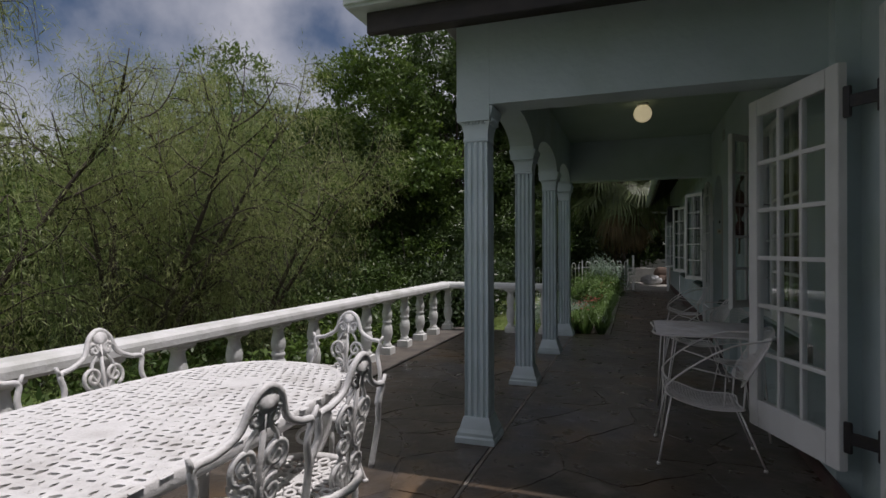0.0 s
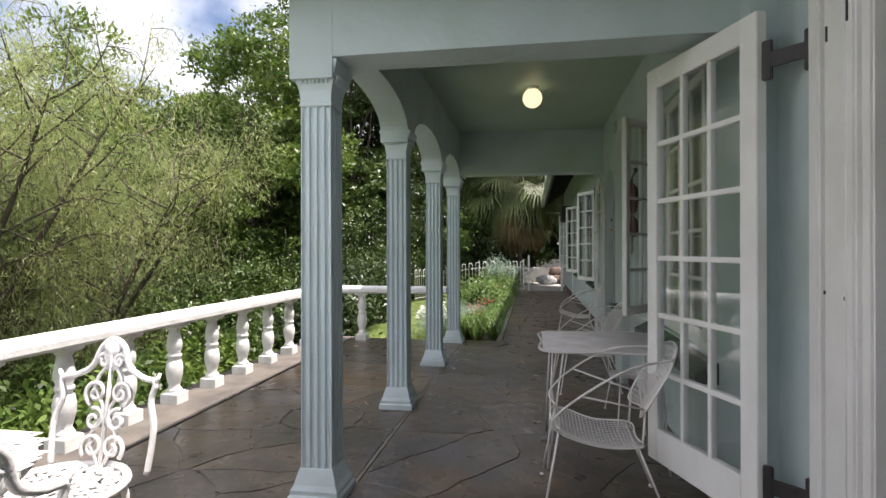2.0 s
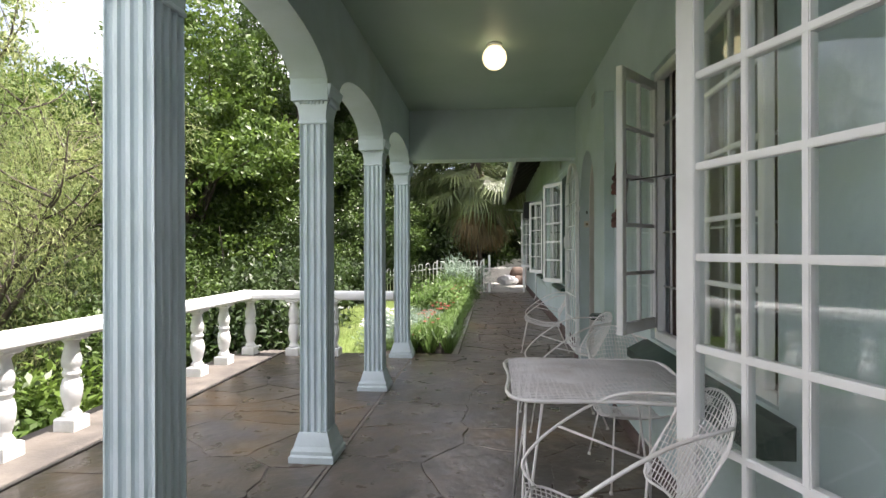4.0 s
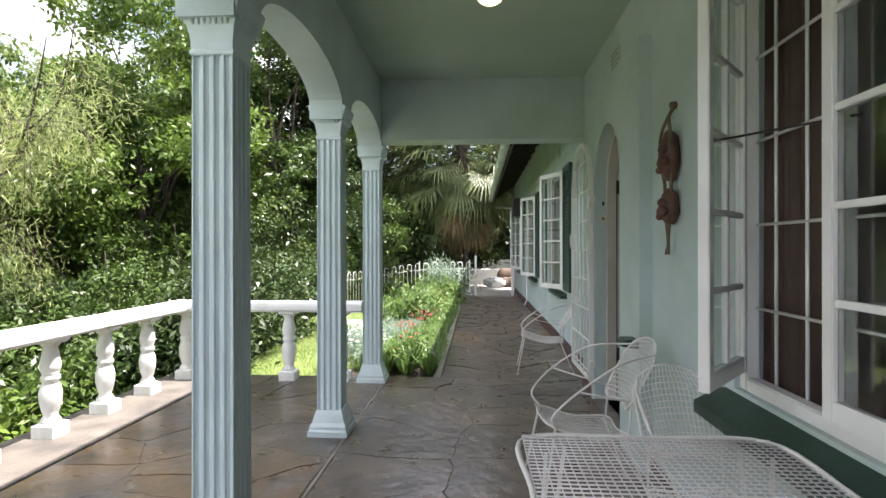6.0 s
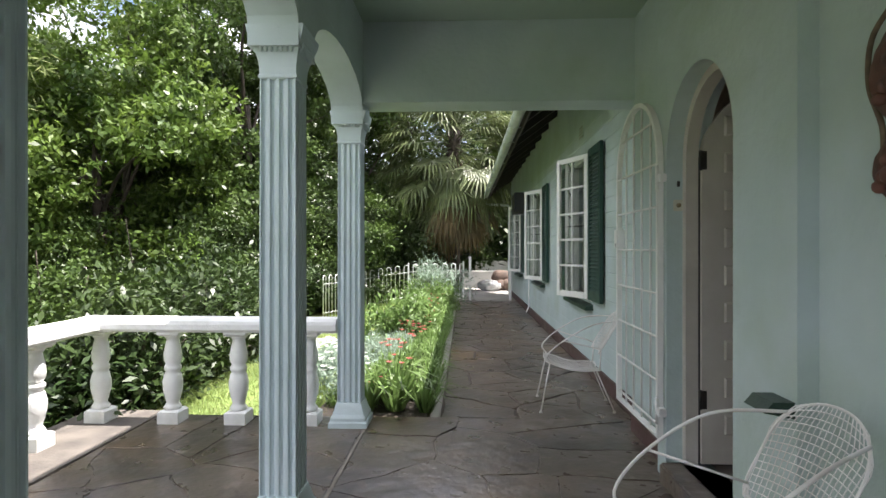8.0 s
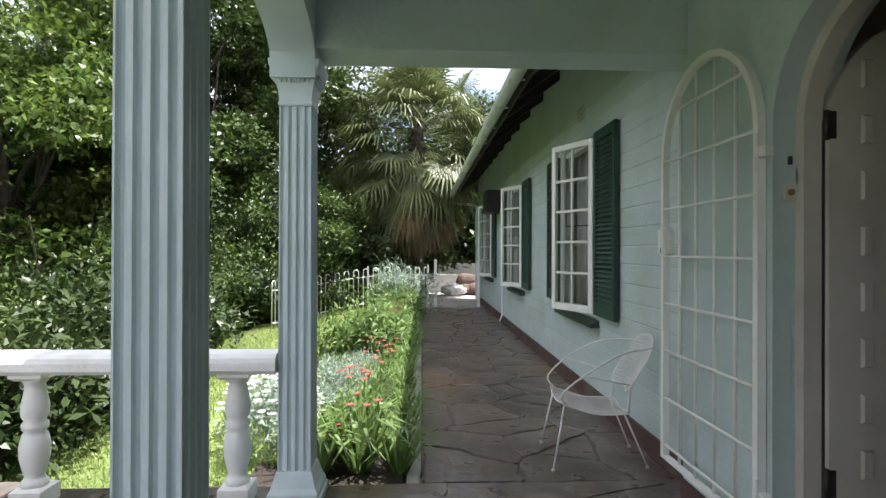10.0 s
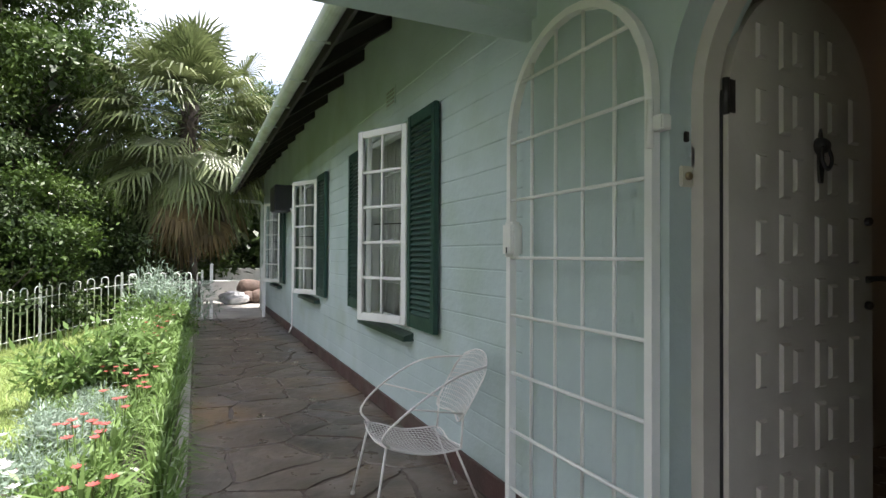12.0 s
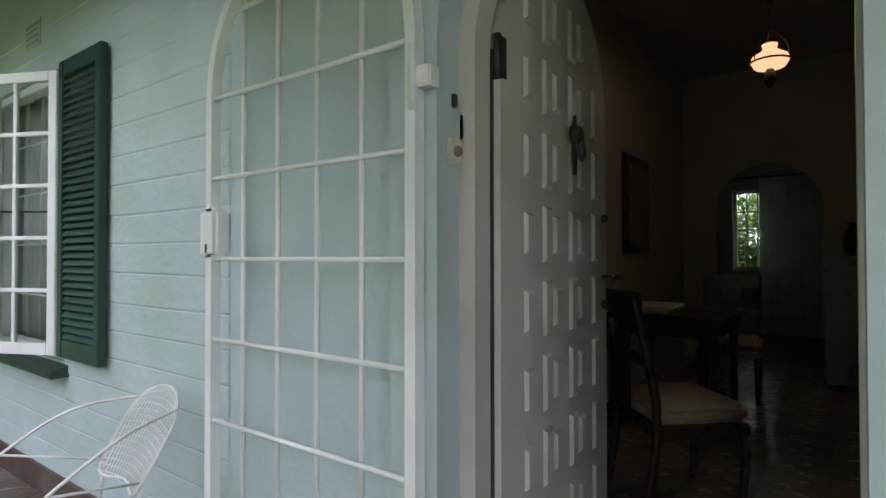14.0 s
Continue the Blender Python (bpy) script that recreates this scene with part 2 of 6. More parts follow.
def tube(bm, pts, r, n=6, closed=False, r1=None):
    """A round bar along points."""
    pts = [Vector(p) for p in pts]
    N = len(pts)
    rings = []
    ref = None
    for i, p in enumerate(pts):
        if closed:
            d = pts[(i + 1) % N] - pts[i - 1]
        else:
            d = pts[min(i + 1, N - 1)] - pts[max(i - 1, 0)]
        d.normalize()
        if ref is None:
            ref = Vector((0, 0, 1)) if abs(d.z) < 0.9 else Vector((1, 0, 0))
        u = d.cross(ref).normalized()
        w = u.cross(d).normalized()
        ref = w
        rad = r if r1 is None else r + (r1 - r) * i / max(1, N - 1)
        rings.append([bm.verts.new(p + rad * (math.cos(2 * math.pi * k / n) * u + math.sin(2 * math.pi * k / n) * w)) for k in range(n)])
    for i in range(N if closed else N - 1):
        a, b = rings[i], rings[(i + 1) % N]
        for k in range(n):
            f = bm.faces.new((a[k], a[(k + 1) % n], b[(k + 1) % n], b[k]))
            f.smooth = True
    if not closed:
        bm.faces.new(list(reversed(rings[0])))
        bm.faces.new(rings[-1])


def plate(bm, outline, d, m=None):
    """A flat piece: outline of (u, v) extruded by d along w; u, v, w are x, z, y unless m says otherwise."""
    a = [bm.verts.new((u, 0, v)) for u, v in outline]
    b = [bm.verts.new((u, d, v)) for u, v in outline]
    n = len(a)
    bm.faces.new(a)
    bm.faces.new(list(reversed(b)))
    for i in range(n):
        bm.faces.new((a[i], b[i], b[(i + 1) % n], a[(i + 1) % n]))
    if m is not None:
        bmesh.ops.transform(bm, matrix=m, verts=a + b)


def curve_pts(pts, steps=6, closed=False):
    """Catmull-Rom through points."""
    P = [Vector(p) for p in pts]
    n = len(P)
    out = []
    for i in range(n if closed else n - 1):
        a, b, c, d = (P[(i - 1) % n], P[i], P[(i + 1) % n], P[(i + 2) % n]) if closed else (P[max(i - 1, 0)], P[i], P[i + 1], P[min(i + 2, n - 1)])
        for s in range(steps):
            t = s / steps
            out.append(0.5 * (2 * b + (c - a) * t + (2 * a - 5 * b + 4 * c - d) * t * t + (3 * b - a - 3 * c + d) * t ** 3))
    if not closed:
        out.append(P[-1])
    return out


def finish(bm, name, material, smooth=False):
    bmesh.ops.recalc_face_normals(bm, faces=bm.faces)
    me = bpy.data.meshes.new(name)
    bm.to_mesh(me)
    bm.free()
    if smooth:
        me.polygons.foreach_set("use_smooth", [True] * len(me.polygons))
    me.materials.append(material)
    return me


def part(name, bm, material, parent=None, label="", smooth=False):
    ob = new(name, finish(bm, name, material, smooth))
    ob.parent = parent
    return tagged(ob, label)


def thing(name, label, category, group="", m=None, kind=""):
    ob = tagged(new(name), label, category, group, kind)
    if m is not None:
        ob.matrix_basis = m
    return ob


def solid(name, label, category, bm, material, kind="", group="", m=None, smooth=False):
    ob = tagged(part(name, bm, material, None, "", smooth), label, category, group, kind)
    if m is not None:
        ob.matrix_basis = m
    return ob


def raw_mesh(name, verts, faces_n, material, parent=None):
    """Mesh of equal polygons with faces_n corners each, from an array of corners in order."""
    v = np.asarray(verts, dtype=np.float32).reshape(-1, 3)
    me = bpy.data.meshes.new(name)
    nf = len(v) // faces_n
    me.vertices.add(len(v))
    me.vertices.foreach_set("co", v.ravel())
    me.loops.add(len(v))
    me.loops.foreach_set("vertex_index", np.arange(len(v), dtype=np.int32))
    me.polygons.add(nf)
    me.polygons.foreach_set("loop_start", np.arange(nf, dtype=np.int32) * faces_n)
    me.update(calc_edges=True)
    me.materials.append(material)
    ob = new(name, me)
    ob.parent = parent
    return ob


def panel_wall(bm, axis, a0, a1, u0, u1, z0, z1, holes):
    """Wall slab between a0 and a1 on its thin axis, along u, with rectangular holes (u0, u1, z0, z1) right through."""
    us = sorted({u0, u1, *[h[0] for h in holes], *[h[1] for h in holes]})
    zs = sorted({z0, z1, *[h[2] for h in holes], *[h[3] for h in holes]})
    solid_cell = {}
    for i in range(len(us) - 1):
        for j in range(len(zs) - 1):
            cu, cz = (us[i] + us[i + 1]) / 2, (zs[j] + zs[j + 1]) / 2
            solid_cell[i, j] = not any(h[0] < cu < h[1] and h[2] < cz < h[3] for h in holes)

    def P(a, u, z):
        return bm.verts.new((a, u, z) if axis == "x" else (u, a, z))

    for (i, j), on in solid_cell.items():
        if not on:
            continue
        ua, ub, za, zb = us[i], us[i + 1], zs[j], zs[j + 1]
        for a in (a0, a1):
            bm.faces.new((P(a, ua, za), P(a, ub, za), P(a, ub, zb), P(a, ua, zb)))
        for di, dj, q in ((-1, 0, ((ua, za), (ua, zb))), (1, 0, ((ub, za), (ub, zb))), (0, -1, ((ua, za), (ub, za))), (0, 1, ((ua, zb), (ub, zb)))):
            if not solid_cell.get((i + di, j + dj), False):
                (p, r), (s, t) = q
                bm.faces.new((P(a0, p, r), P(a1, p, r), P(a1, s, t), P(a0, s, t)))
    bmesh.ops.remove_doubles(bm, verts=bm.verts, dist=0.0005)


# ---- plan ----
WALL_X, PATH_X = 0.97, 1.09          # faces of the house wall on the porch and along the path
PORCH_Y0, PORCH_Y1 = 3.40, 8.34      # porch ends
COL_X, COL_Y = -0.985, (3.53, 5.15, 6.75, 8.20)
RAIL_X, RAIL_Y = -2.84, 8.18
CEIL_Z = 2.80


def arch_fill(bm, axis, a0, a1, u0, u1, spring, rise, top, n=20):
    """Masonry between a segmental or round arch and a level top."""
    c, h = (u0 + u1) / 2, (u1 - u0) / 2
    us = [c - h * math.cos(math.pi * i / n) for i in range(n + 1)]
    zs = [spring + rise * math.sqrt(max(0, 1 - ((u - c) / h) ** 2)) for u in us]

    def P(a, u, z):
        return bm.verts.new((a, u, z) if axis == "x" else (u, a, z))

    for i in range(n):
        for a in (a0, a1):
            bm.faces.new((P(a, us[i], zs[i]), P(a, us[i + 1], zs[i + 1]), P(a, us[i + 1], top), P(a, us[i], top)))
        bm.faces.new((P(a0, us[i], zs[i]), P(a0, us[i + 1], zs[i + 1]), P(a1, us[i + 1], zs[i + 1]), P(a1, us[i], zs[i])))
        bm.faces.new((P(a0, us[i], top), P(a0, us[i + 1], top), P(a1, us[i + 1], top), P(a1, us[i], top)))
    bmesh.ops.remove_doubles(bm, verts=bm.verts, dist=0.0005)


# house walls
DOOR = (6.585, 7.31, 0.10, 2.12)
PWIN = (3.78, 5.20, 0.72, 2.24)
FDOOR = (1.15, 2.88, 0.06, 2.28)
bm = bmesh.new()
panel_wall(bm, "x", WALL_X, 1.12, 3.30, 8.12, -0.4, 3.3, [DOOR, PWIN])
arch_fill(bm, "x", WALL_X + 0.001, 1.119, DOOR[0], DOOR[1], 1.70, 0.41, 2.125)
wall_porch = solid("wall_porch", "pale duck-egg green plastered house wall with door and window openings", "wall", bm, PAINT, "structure")
bm = bmesh.new()
panel_wall(bm, "x", 1.08, 1.28, -5.0, 3.30, -0.4, 3.3, [FDOOR])
solid("wall_near", "pale duck-egg green plastered wall round the french door", "wall", bm, PAINT, "structure")
WINDOWS = [(9.83, 10.93), (13.04, 14.14), (16.35, 17.45)]
bm = bmesh.new()
panel_wall(bm, "x", PATH_X, 1.34, 8.12, 19.15, -0.4, 3.3, [(a, b, 0.70, 2.24) for a, b in WINDOWS])
wall_path = solid("wall_path", "pale blue-green painted block wall with casement window openings", "wall", bm, PAINT, "structure")
# added wall, never in view: closes the walk and cuts sky light on the porch front
bm = bmesh.new()
box(bm, -1.3, 1.08, -2.2, -2.0, -0.3, 3.2)
solid("wall_behind", "plain green wall added out of view behind the terrace walk to block sky light", "wall", bm, PAINT, "structure")
bm = bmesh.new()
box(bm, 1.09, 8.0, 19.15, 19.4, -0.4, 3.3)
solid("wall_end", "pale blue-green end wall of the house", "wall", bm, PAINT, "structure")
bm = bmesh.new()
box(bm, PATH_X - 0.018, PATH_X + 0.004, 8.13, 19.17, -0.3, 0.11, 0.004)
solid("plinth", "dark brown painted plinth along the house wall", "baseboard", bm, BROWN, "structure")
bm = bmesh.new()
box(bm, WALL_X - 0.015, WALL_X + 0.004, 7.47, 8.12, -0.3, 0.11, 0.004)
box(bm, WALL_X - 0.015, WALL_X + 0.004, 3.1, 6.15, -0.3, 0.08, 0.004)
solid("plinth", "dark brown painted plinth under the porch wall", "baseboard", bm, BROWN, "structure")

# arched door surround, proud of the wall
bm = bmesh.new()
panel_wall(bm, "x", 0.90, WALL_X + 0.002, 6.16, 7.44, 0.0, 2.42, [(6.585, 7.31, 0.0, 2.12)])
arch_fill(bm, "x", 0.9005, WALL_X + 0.001, 6.585, 7.31, 1.70, 0.41, 2.125)
solid("door_surround", "raised pale green plaster surround of the arched doorway", "door surround", bm, PAINT, "structure")
bm = bmesh.new()
box(bm, 0.86, 1.3, 6.59, 7.305, -0.05, 0.10, 0.01)
solid("door_step", "worn stone threshold under the arched door", "step", bm, SLATE, "structure")

# porch arcade
bm = bmesh.new()
panel_wall(bm, "x", -1.10, -0.88, PORCH_Y0, PORCH_Y1, 2.19, 2.95, [(a + 0.125, b - 0.125, 2.1, 2.42) for a, b in zip(COL_Y, COL_Y[1:])])
for a, b in zip(COL_Y, COL_Y[1:]):
    arch_fill(bm, "x", -1.0995, -0.8805, a + 0.125, b - 0.125, 2.19, 0.205, 2.425)
solid("arcade", "pale green plastered arcade beam with low arches between the columns", "arcade", bm, PAINT, "structure")
bm = bmesh.new()
box(bm, -0.884, WALL_X, PORCH_Y0 + 0.003, PORCH_Y0 + 0.24, 2.20, 2.948)
solid("beam_front", "pale green plastered beam across the porch front", "beam", bm, PAINT, "structure")
bm = bmesh.new()
box(bm, -0.884, PATH_X, 8.08, PORCH_Y1 - 0.003, 2.245, 2.948)
solid("beam_end", "pale green plastered beam across the porch end", "beam", bm, PAINT, "structure")
bm = bmesh.new()
box(bm, -0.88, WALL_X, PORCH_Y0 + 0.24, 8.08, CEIL_Z, CEIL_Z + 0.1)
solid("ceiling", "sage green painted porch ceiling", "ceiling", bm, CEIL, "structure")
bm = bmesh.new()
box(bm, -1.46, 1.3, 3.1, PORCH_Y1 + 0.1, 3.06, 3.15, 0.01)
box(bm, -1.09, 1.29, 3.41, PORCH_Y1 - 0.01, 2.952, 3.06)
solid("porch_roof", "grey sheet roof over the porch", "roof", bm, ROOFM, "structure")
bm = bmesh.new()
box(bm, -1.56, 1.0, 3.02, 3.07, 2.60, 2.73, 0.004)
box(bm, -1.56, 1.0, 3.07, 3.39, 2.715, 2.735)
solid("fascia", "dark stained timber fascia of the front eave", "fascia", bm, TIMBER, "structure")
bm = bmesh.new()
box(bm, -1.68, 1.0, 2.92, 3.42, 2.737, 2.86, 0.02)
solid("front_gutter", "weathered white eave board along the porch front", "eave", bm, GUTTER, "structure")

# house roof along the path
def roof_slab(y0, y1, x0, z0, x1, z1, t=0.08):
    bm = bmesh.new()
    plate(bm, [(x0, z0), (x1, z1), (x1, z1 + t), (x0, z0 + t)], y1 - y0)
    bmesh.ops.translate(bm, verts=bm.verts, vec=(0, y0, 0))
    return bm


SLOPE = (3.09 - 2.62) / (PATH_X - 0.38)
solid("roof", "dark sheet roof with dark boarded underside over the house", "roof", roof_slab(8.36, 19.5, 0.40, 2.72, 6.0, 2.72 + 5.6 * SLOPE), TIMBER, "structure")
solid("roof", "sheet roof over the near part of the house", "roof", roof_slab(-5.0, 2.90, -0.10, 2.92, 6.0, 3.0 + 5.45 * SLOPE), TIMBER, "structure")
bm = bmesh.new()
box(bm, 0.97, 9.0, -5.0, 20.0, 3.3, 3.34)
solid("ceiling_inside", "plain ceiling over the rooms", "ceiling", bm, INNER, "structure")
rafter_bm = bmesh.new()
plate(rafter_bm, [(0.48, 2.62), (1.16, 2.64 + 0.72 * SLOPE), (1.16, 2.74 + 0.72 * SLOPE), (0.48, 2.74)], 0.07)
rafter = tagged(part("rafter", rafter_bm, TIMBER), "dark stained exposed rafter end under the eave", "rafter", "rafters under the eave")
for i in range(14):
    y = 8.75 + 0.78 * i
    if i == 0:
        rafter.matrix_basis = pose(0, y, 0)
    elif y < 19.4:
        copy_thing(rafter, pose(0, y, 0))

# floors
bm = bmesh.new()
box(bm, -2.45, 1.1, -5.0, 8.36, -0.30, -0.006)
solid("floor", "mortar bed of the slate porch floor", "floor", bm, SLATE, "structure")
bm = bmesh.new()
box(bm, -0.36, 1.12, 8.36, 17.7, -0.32, -0.02)
solid("path", "mortar bed of the slate garden path", "path", bm, GROUT, "structure")
bm = bmesh.new()
box(bm, -3.06, -2.45, -5.0, 8.45, -0.35, 0.0, 0.012)
solid("kerb", "sandy worn concrete kerb under the balustrade", "kerb", bm, KERB, "structure")
bm = bmesh.new()
box(bm, -0.44, -0.36, 8.37, 17.0, -0.35, -0.022, 0.01)
solid("bed_edging", "pale concrete edging of the flower bed", "kerb", bm, PAVE, "structure")
bm = bmesh.new()
box(bm, -1.3, 6.0, 17.7, 40.0, -0.35, -0.02)
solid("yard", "pale sunlit concrete yard past the garden gate", "pavement", bm, PAVE, "structure")


bm = bmesh.new()
box(bm, -0.876, -0.856, -1.2, 8.35, -0.05, 0.0015)
solid("floor_joint", "pale mortar joint along the line of the columns", "joint", bm, LINE_MORTAR, "structure")
# rear slope out of view, added to stop sun entering by the back window
solid("roof", "unseen rear roof slope added to keep sun out of the hall", "roof", roof_slab(-5.0, 19.5, 6.0, 2.72 + 5.6 * SLOPE, 10.6, 2.55), ROOFM, "structure")

# ground falling away beside the terrace
xs = [-600, -200, -80, -40, -25] + [-20 + 0.5 * i for i in range(0, 40)] + [0.4, 8, 20, 60, 200, 600]
ys = [-600, -200, -60, -20] + [-10 + 0.8 * i for i in range(0, 23)] + [8.38, 8.42] + [8.8 + 0.6 * i for i in range(0, 45)] + [40, 60, 120, 300, 600]
bm = bmesh.new()


def gz(x, y):
    near = max(-3.4, -0.05 - 0.10 * max(0.0, -x - 1.2) - 0.35 * max(0.0, -x - 3.6))
    low = max(-3.2, -0.75 - 0.20 * max(0.0, -x - 3.0))
    k = min(1.0, max(0.0, (y - 8.0) / 0.5))
    return low + (near - low) * k + 0.03 * math.sin(x * 1.7) * math.cos(y * 1.3) - 0.3 * (x > 0.3)


grid = [[bm.verts.new((x, y, gz(x, y) if x < 0.3 else -0.4)) for y in ys] for x in xs]
for i in range(len(xs) - 1):
    for j in range(len(ys) - 1):
        f = bm.faces.new((grid[i][j], grid[i + 1][j], grid[i + 1][j + 1], grid[i][j + 1]))
        f.smooth = True
solid("ground", "sloping green lawn and soil below the terrace", "ground", bm, GRASS, "structure")


# ---- columns ----
def column():
    col = thing("column", "fluted square painted plaster column with flared base and capital", "column", "porch columns")
    bm = bmesh.new()
    lathe(bm, [(0.133, 0.0), (0.133, 0.035), (0.122, 0.045), (0.122, 0.065), (0.108, 0.09), (0.094, 0.14), (0.086, 0.165)], square=True)
    part("base", bm, PAINT_COL, col)
    # shaft outline with four flutes on each face
    s, n, w, d = 0.081, 4, 0.029, 0.016
    face = []
    pitch = 2 * s / n
    for i in range(n):
        c = -s + pitch * (i + 0.5)
        face += [(c - w / 2 - 0.002, s)] + [(c - w / 2 * math.cos(math.pi * k / 4), s - d * math.sin(math.pi * k / 4)) for k in range(5)] + [(c + w / 2 + 0.002, s)]
    ring = []
    for q in range(4):
        a = -math.pi / 2 * q
        ring += [(u * math.cos(a) - v * math.sin(a), u * math.sin(a) + v * math.cos(a)) for u, v in [(-s, s)] + face]
    bm = bmesh.new()
    lo = [bm.verts.new((u, v, 0.165)) for u, v in ring]
    hi = [bm.verts.new((u * 0.97, v * 0.97, 1.98)) for u, v in ring]
    for i in range(len(ring)):
        bm.faces.new((lo[i], lo[(i + 1) % len(ring)], hi[(i + 1) % len(ring)], hi[i]))
    part("shaft", bm, PAINT_COL, col)
    bm = bmesh.new()
    lathe(bm, [(0.0785, 1.972), (0.084, 1.977), (0.084, 1.988), (0.080, 1.994), (0.081, 2.02), (0.085, 2.05), (0.092, 2.08), (0.102, 2.11), (0.113, 2.14), (0.121, 2.165), (0.125, 2.192)], square=True)
    for q in range(4):
        for i in range(7):
            lathe(bm, [(0.003, 0.0), (0.010, 0.016), (0.011, 0.034), (0.004, 0.05)], 6, pose(0, 0, 0, 0, 0, 90 * q) @ pose(-0.066 + 0.022 * i, -0.0945, 2.082, 20))
    part("capital", bm, PAINT_COL, col, "capital with a band of moulded leaves")
    return col


first = column()
first.matrix_basis = pose(COL_X, COL_Y[0], 0)
for y in COL_Y[1:]:
    copy_thing(first, pose(COL_X, y, 0))


# ---- balustrade ----
def rail_bar(bm, length):
    prof = [(-0.082, 0.648), (-0.10, 0.668), (-0.10, 0.705), (-0.092, 0.728), (-0.07, 0.745), (0.07, 0.745), (0.092, 0.728), (0.10, 0.705), (0.10, 0.668), (0.082, 0.648)]
    plate(bm, prof, length)


rail = thing("balustrade", "white painted masonry balustrade with turned balusters and a moulded rail", "balustrade")
bm = bmesh.new()
rail_bar(bm, 13.28)
bmesh.ops.translate(bm, verts=bm.verts, vec=(RAIL_X, -5.0, 0))
part("handrail", bm, MASON, rail)
bm = bmesh.new()
rail_bar(bm, 1.85)
bmesh.ops.transform(bm, matrix=pose(RAIL_X - 0.08, RAIL_Y, 0, 0, 0, -90), verts=bm.verts)
bmesh.ops.translate(bm, verts=bm.verts, vec=(0.0, 0.0, 0.0025))
part("handrail", bm, MASON, rail)


def baluster_mesh():
    bm = bmesh.new()
    lathe(bm, [(0.075, 0.0), (0.075, 0.075), (0.06, 0.085)], square=True)
    lathe(bm, [(0.055, 0.08), (0.062, 0.10), (0.05, 0.115), (0.042, 0.13), (0.052, 0.16), (0.066, 0.22), (0.068, 0.27), (0.056, 0.32), (0.046, 0.335), (0.058, 0.35), (0.058, 0.37), (0.046, 0.385),
               (0.060, 0.41), (0.062, 0.45), (0.048, 0.52), (0.042, 0.55), (0.055, 0.565), (0.06, 0.575)], 16)
    lathe(bm, [(0.06, 0.575), (0.078, 0.59), (0.078, 0.61)], square=True)
    bmesh.ops.scale(bm, verts=bm.verts, vec=(1, 1, 1.075))
    return finish(bm, "baluster", MASON)


bal = baluster_mesh()
spots = [(RAIL_X, 7.62 - 0.535 * i) for i in range(22)] + [(-2.80, RAIL_Y)] + [(-2.27, RAIL_Y), (-1.79, RAIL_Y), (-1.28, RAIL_Y)]
for x, y in spots:
    ob = new("baluster", bal)
    ob.location, ob.parent = (x, y, 0.0), rail


# ---- windows and doors ----
def glazed_leaf(parent, name, w, z0, z1, cols, rows, stile=0.05, top=0.05, bottom=0.06, bar=0.02, d=0.035, right_stile=None):
    """A glazed leaf along +x from its hinge, lying at y 0..d, under an Empty parent."""
    rs = right_stile or stile
    bm = bmesh.new()
    box(bm, 0, stile, 0, d, z0, z1, 0.003)
    box(bm, w - rs, w, 0, d, z0, z1, 0.003)
    box(bm, stile, w - rs, 0.001, d - 0.001, z0, z0 + bottom, 0.003)
    box(bm, stile, w - rs, 0.001, d - 0.001, z1 - top, z1, 0.003)
    frame_part = part(name, bm, WHITE, parent)
    a, b, c, e = stile, w - rs, z0 + bottom, z1 - top
    for i in range(1, cols):
        x = a + (b - a) * i / cols
        bm = bmesh.new()
        box(bm, x - bar / 2, x + bar / 2, 0.006, d - 0.006, c, e, 0.003)
        part("glazing_bar", bm, WHITE, frame_part)
    for j in range(1, rows):
        z = c + (e - c) * j / rows
        bm = bmesh.new()
        box(bm, a, b, 0.005, d - 0.005, z - bar / 2, z + bar / 2, 0.003)
        part("glazing_bar", bm, WHITE, frame_part)
    for i in range(cols):
        for j in range(rows):
            bm = bmesh.new()
            box(bm, a + (b - a) * i / cols, a + (b - a) * (i + 1) / cols, d / 2 - 0.002, d / 2 + 0.002, c + (e - c) * j / rows, c + (e - c) * (j + 1) / rows)
            p = part("pane", bm, GLASS, frame_part)
            p.visible_shadow = False
    return frame_part


def leaf_between(parent, hinge, free, z0, z1, cols, rows, **kw):
    """Hangs a leaf so that it runs from the hinge to the free edge in plan."""
    d = Vector(free) - Vector(hinge)
    fr = glazed_leaf(parent, "casement", d.length, z0, z1, cols, rows, **kw)
    fr.matrix_basis = pose(hinge[0], hinge[1], 0, 0, 0, math.degrees(math.atan2(d.y, d.x)))
    return fr


def drape(parent, name, x, y0, y1, z0, z1, material, folds=9, amp=0.025):
    bm = bmesh.new()
    n = folds * 8
    lo, hi = [], []
    for i in range(n + 1):
        u = i / n
        xx = x + amp * math.sin(u * folds * 2 * math.pi) + 0.4 * amp * math.sin(u * 23.0)
        lo.append(bm.verts.new((xx * 1.0, y0 + (y1 - y0) * u, z0)))
        hi.append(bm.verts.new((x + 0.5 * (xx - x), y0 + (y1 - y0) * u, z1)))
    for i in range(n):
        f = bm.faces.new((lo[i], lo[i + 1], hi[i + 1], hi[i]))
        f.smooth = True
    ob = part(name, bm, material, parent)
    md = ob.modifiers.new("thick", "SOLIDIFY")
    md.thickness = 0.004
    return ob


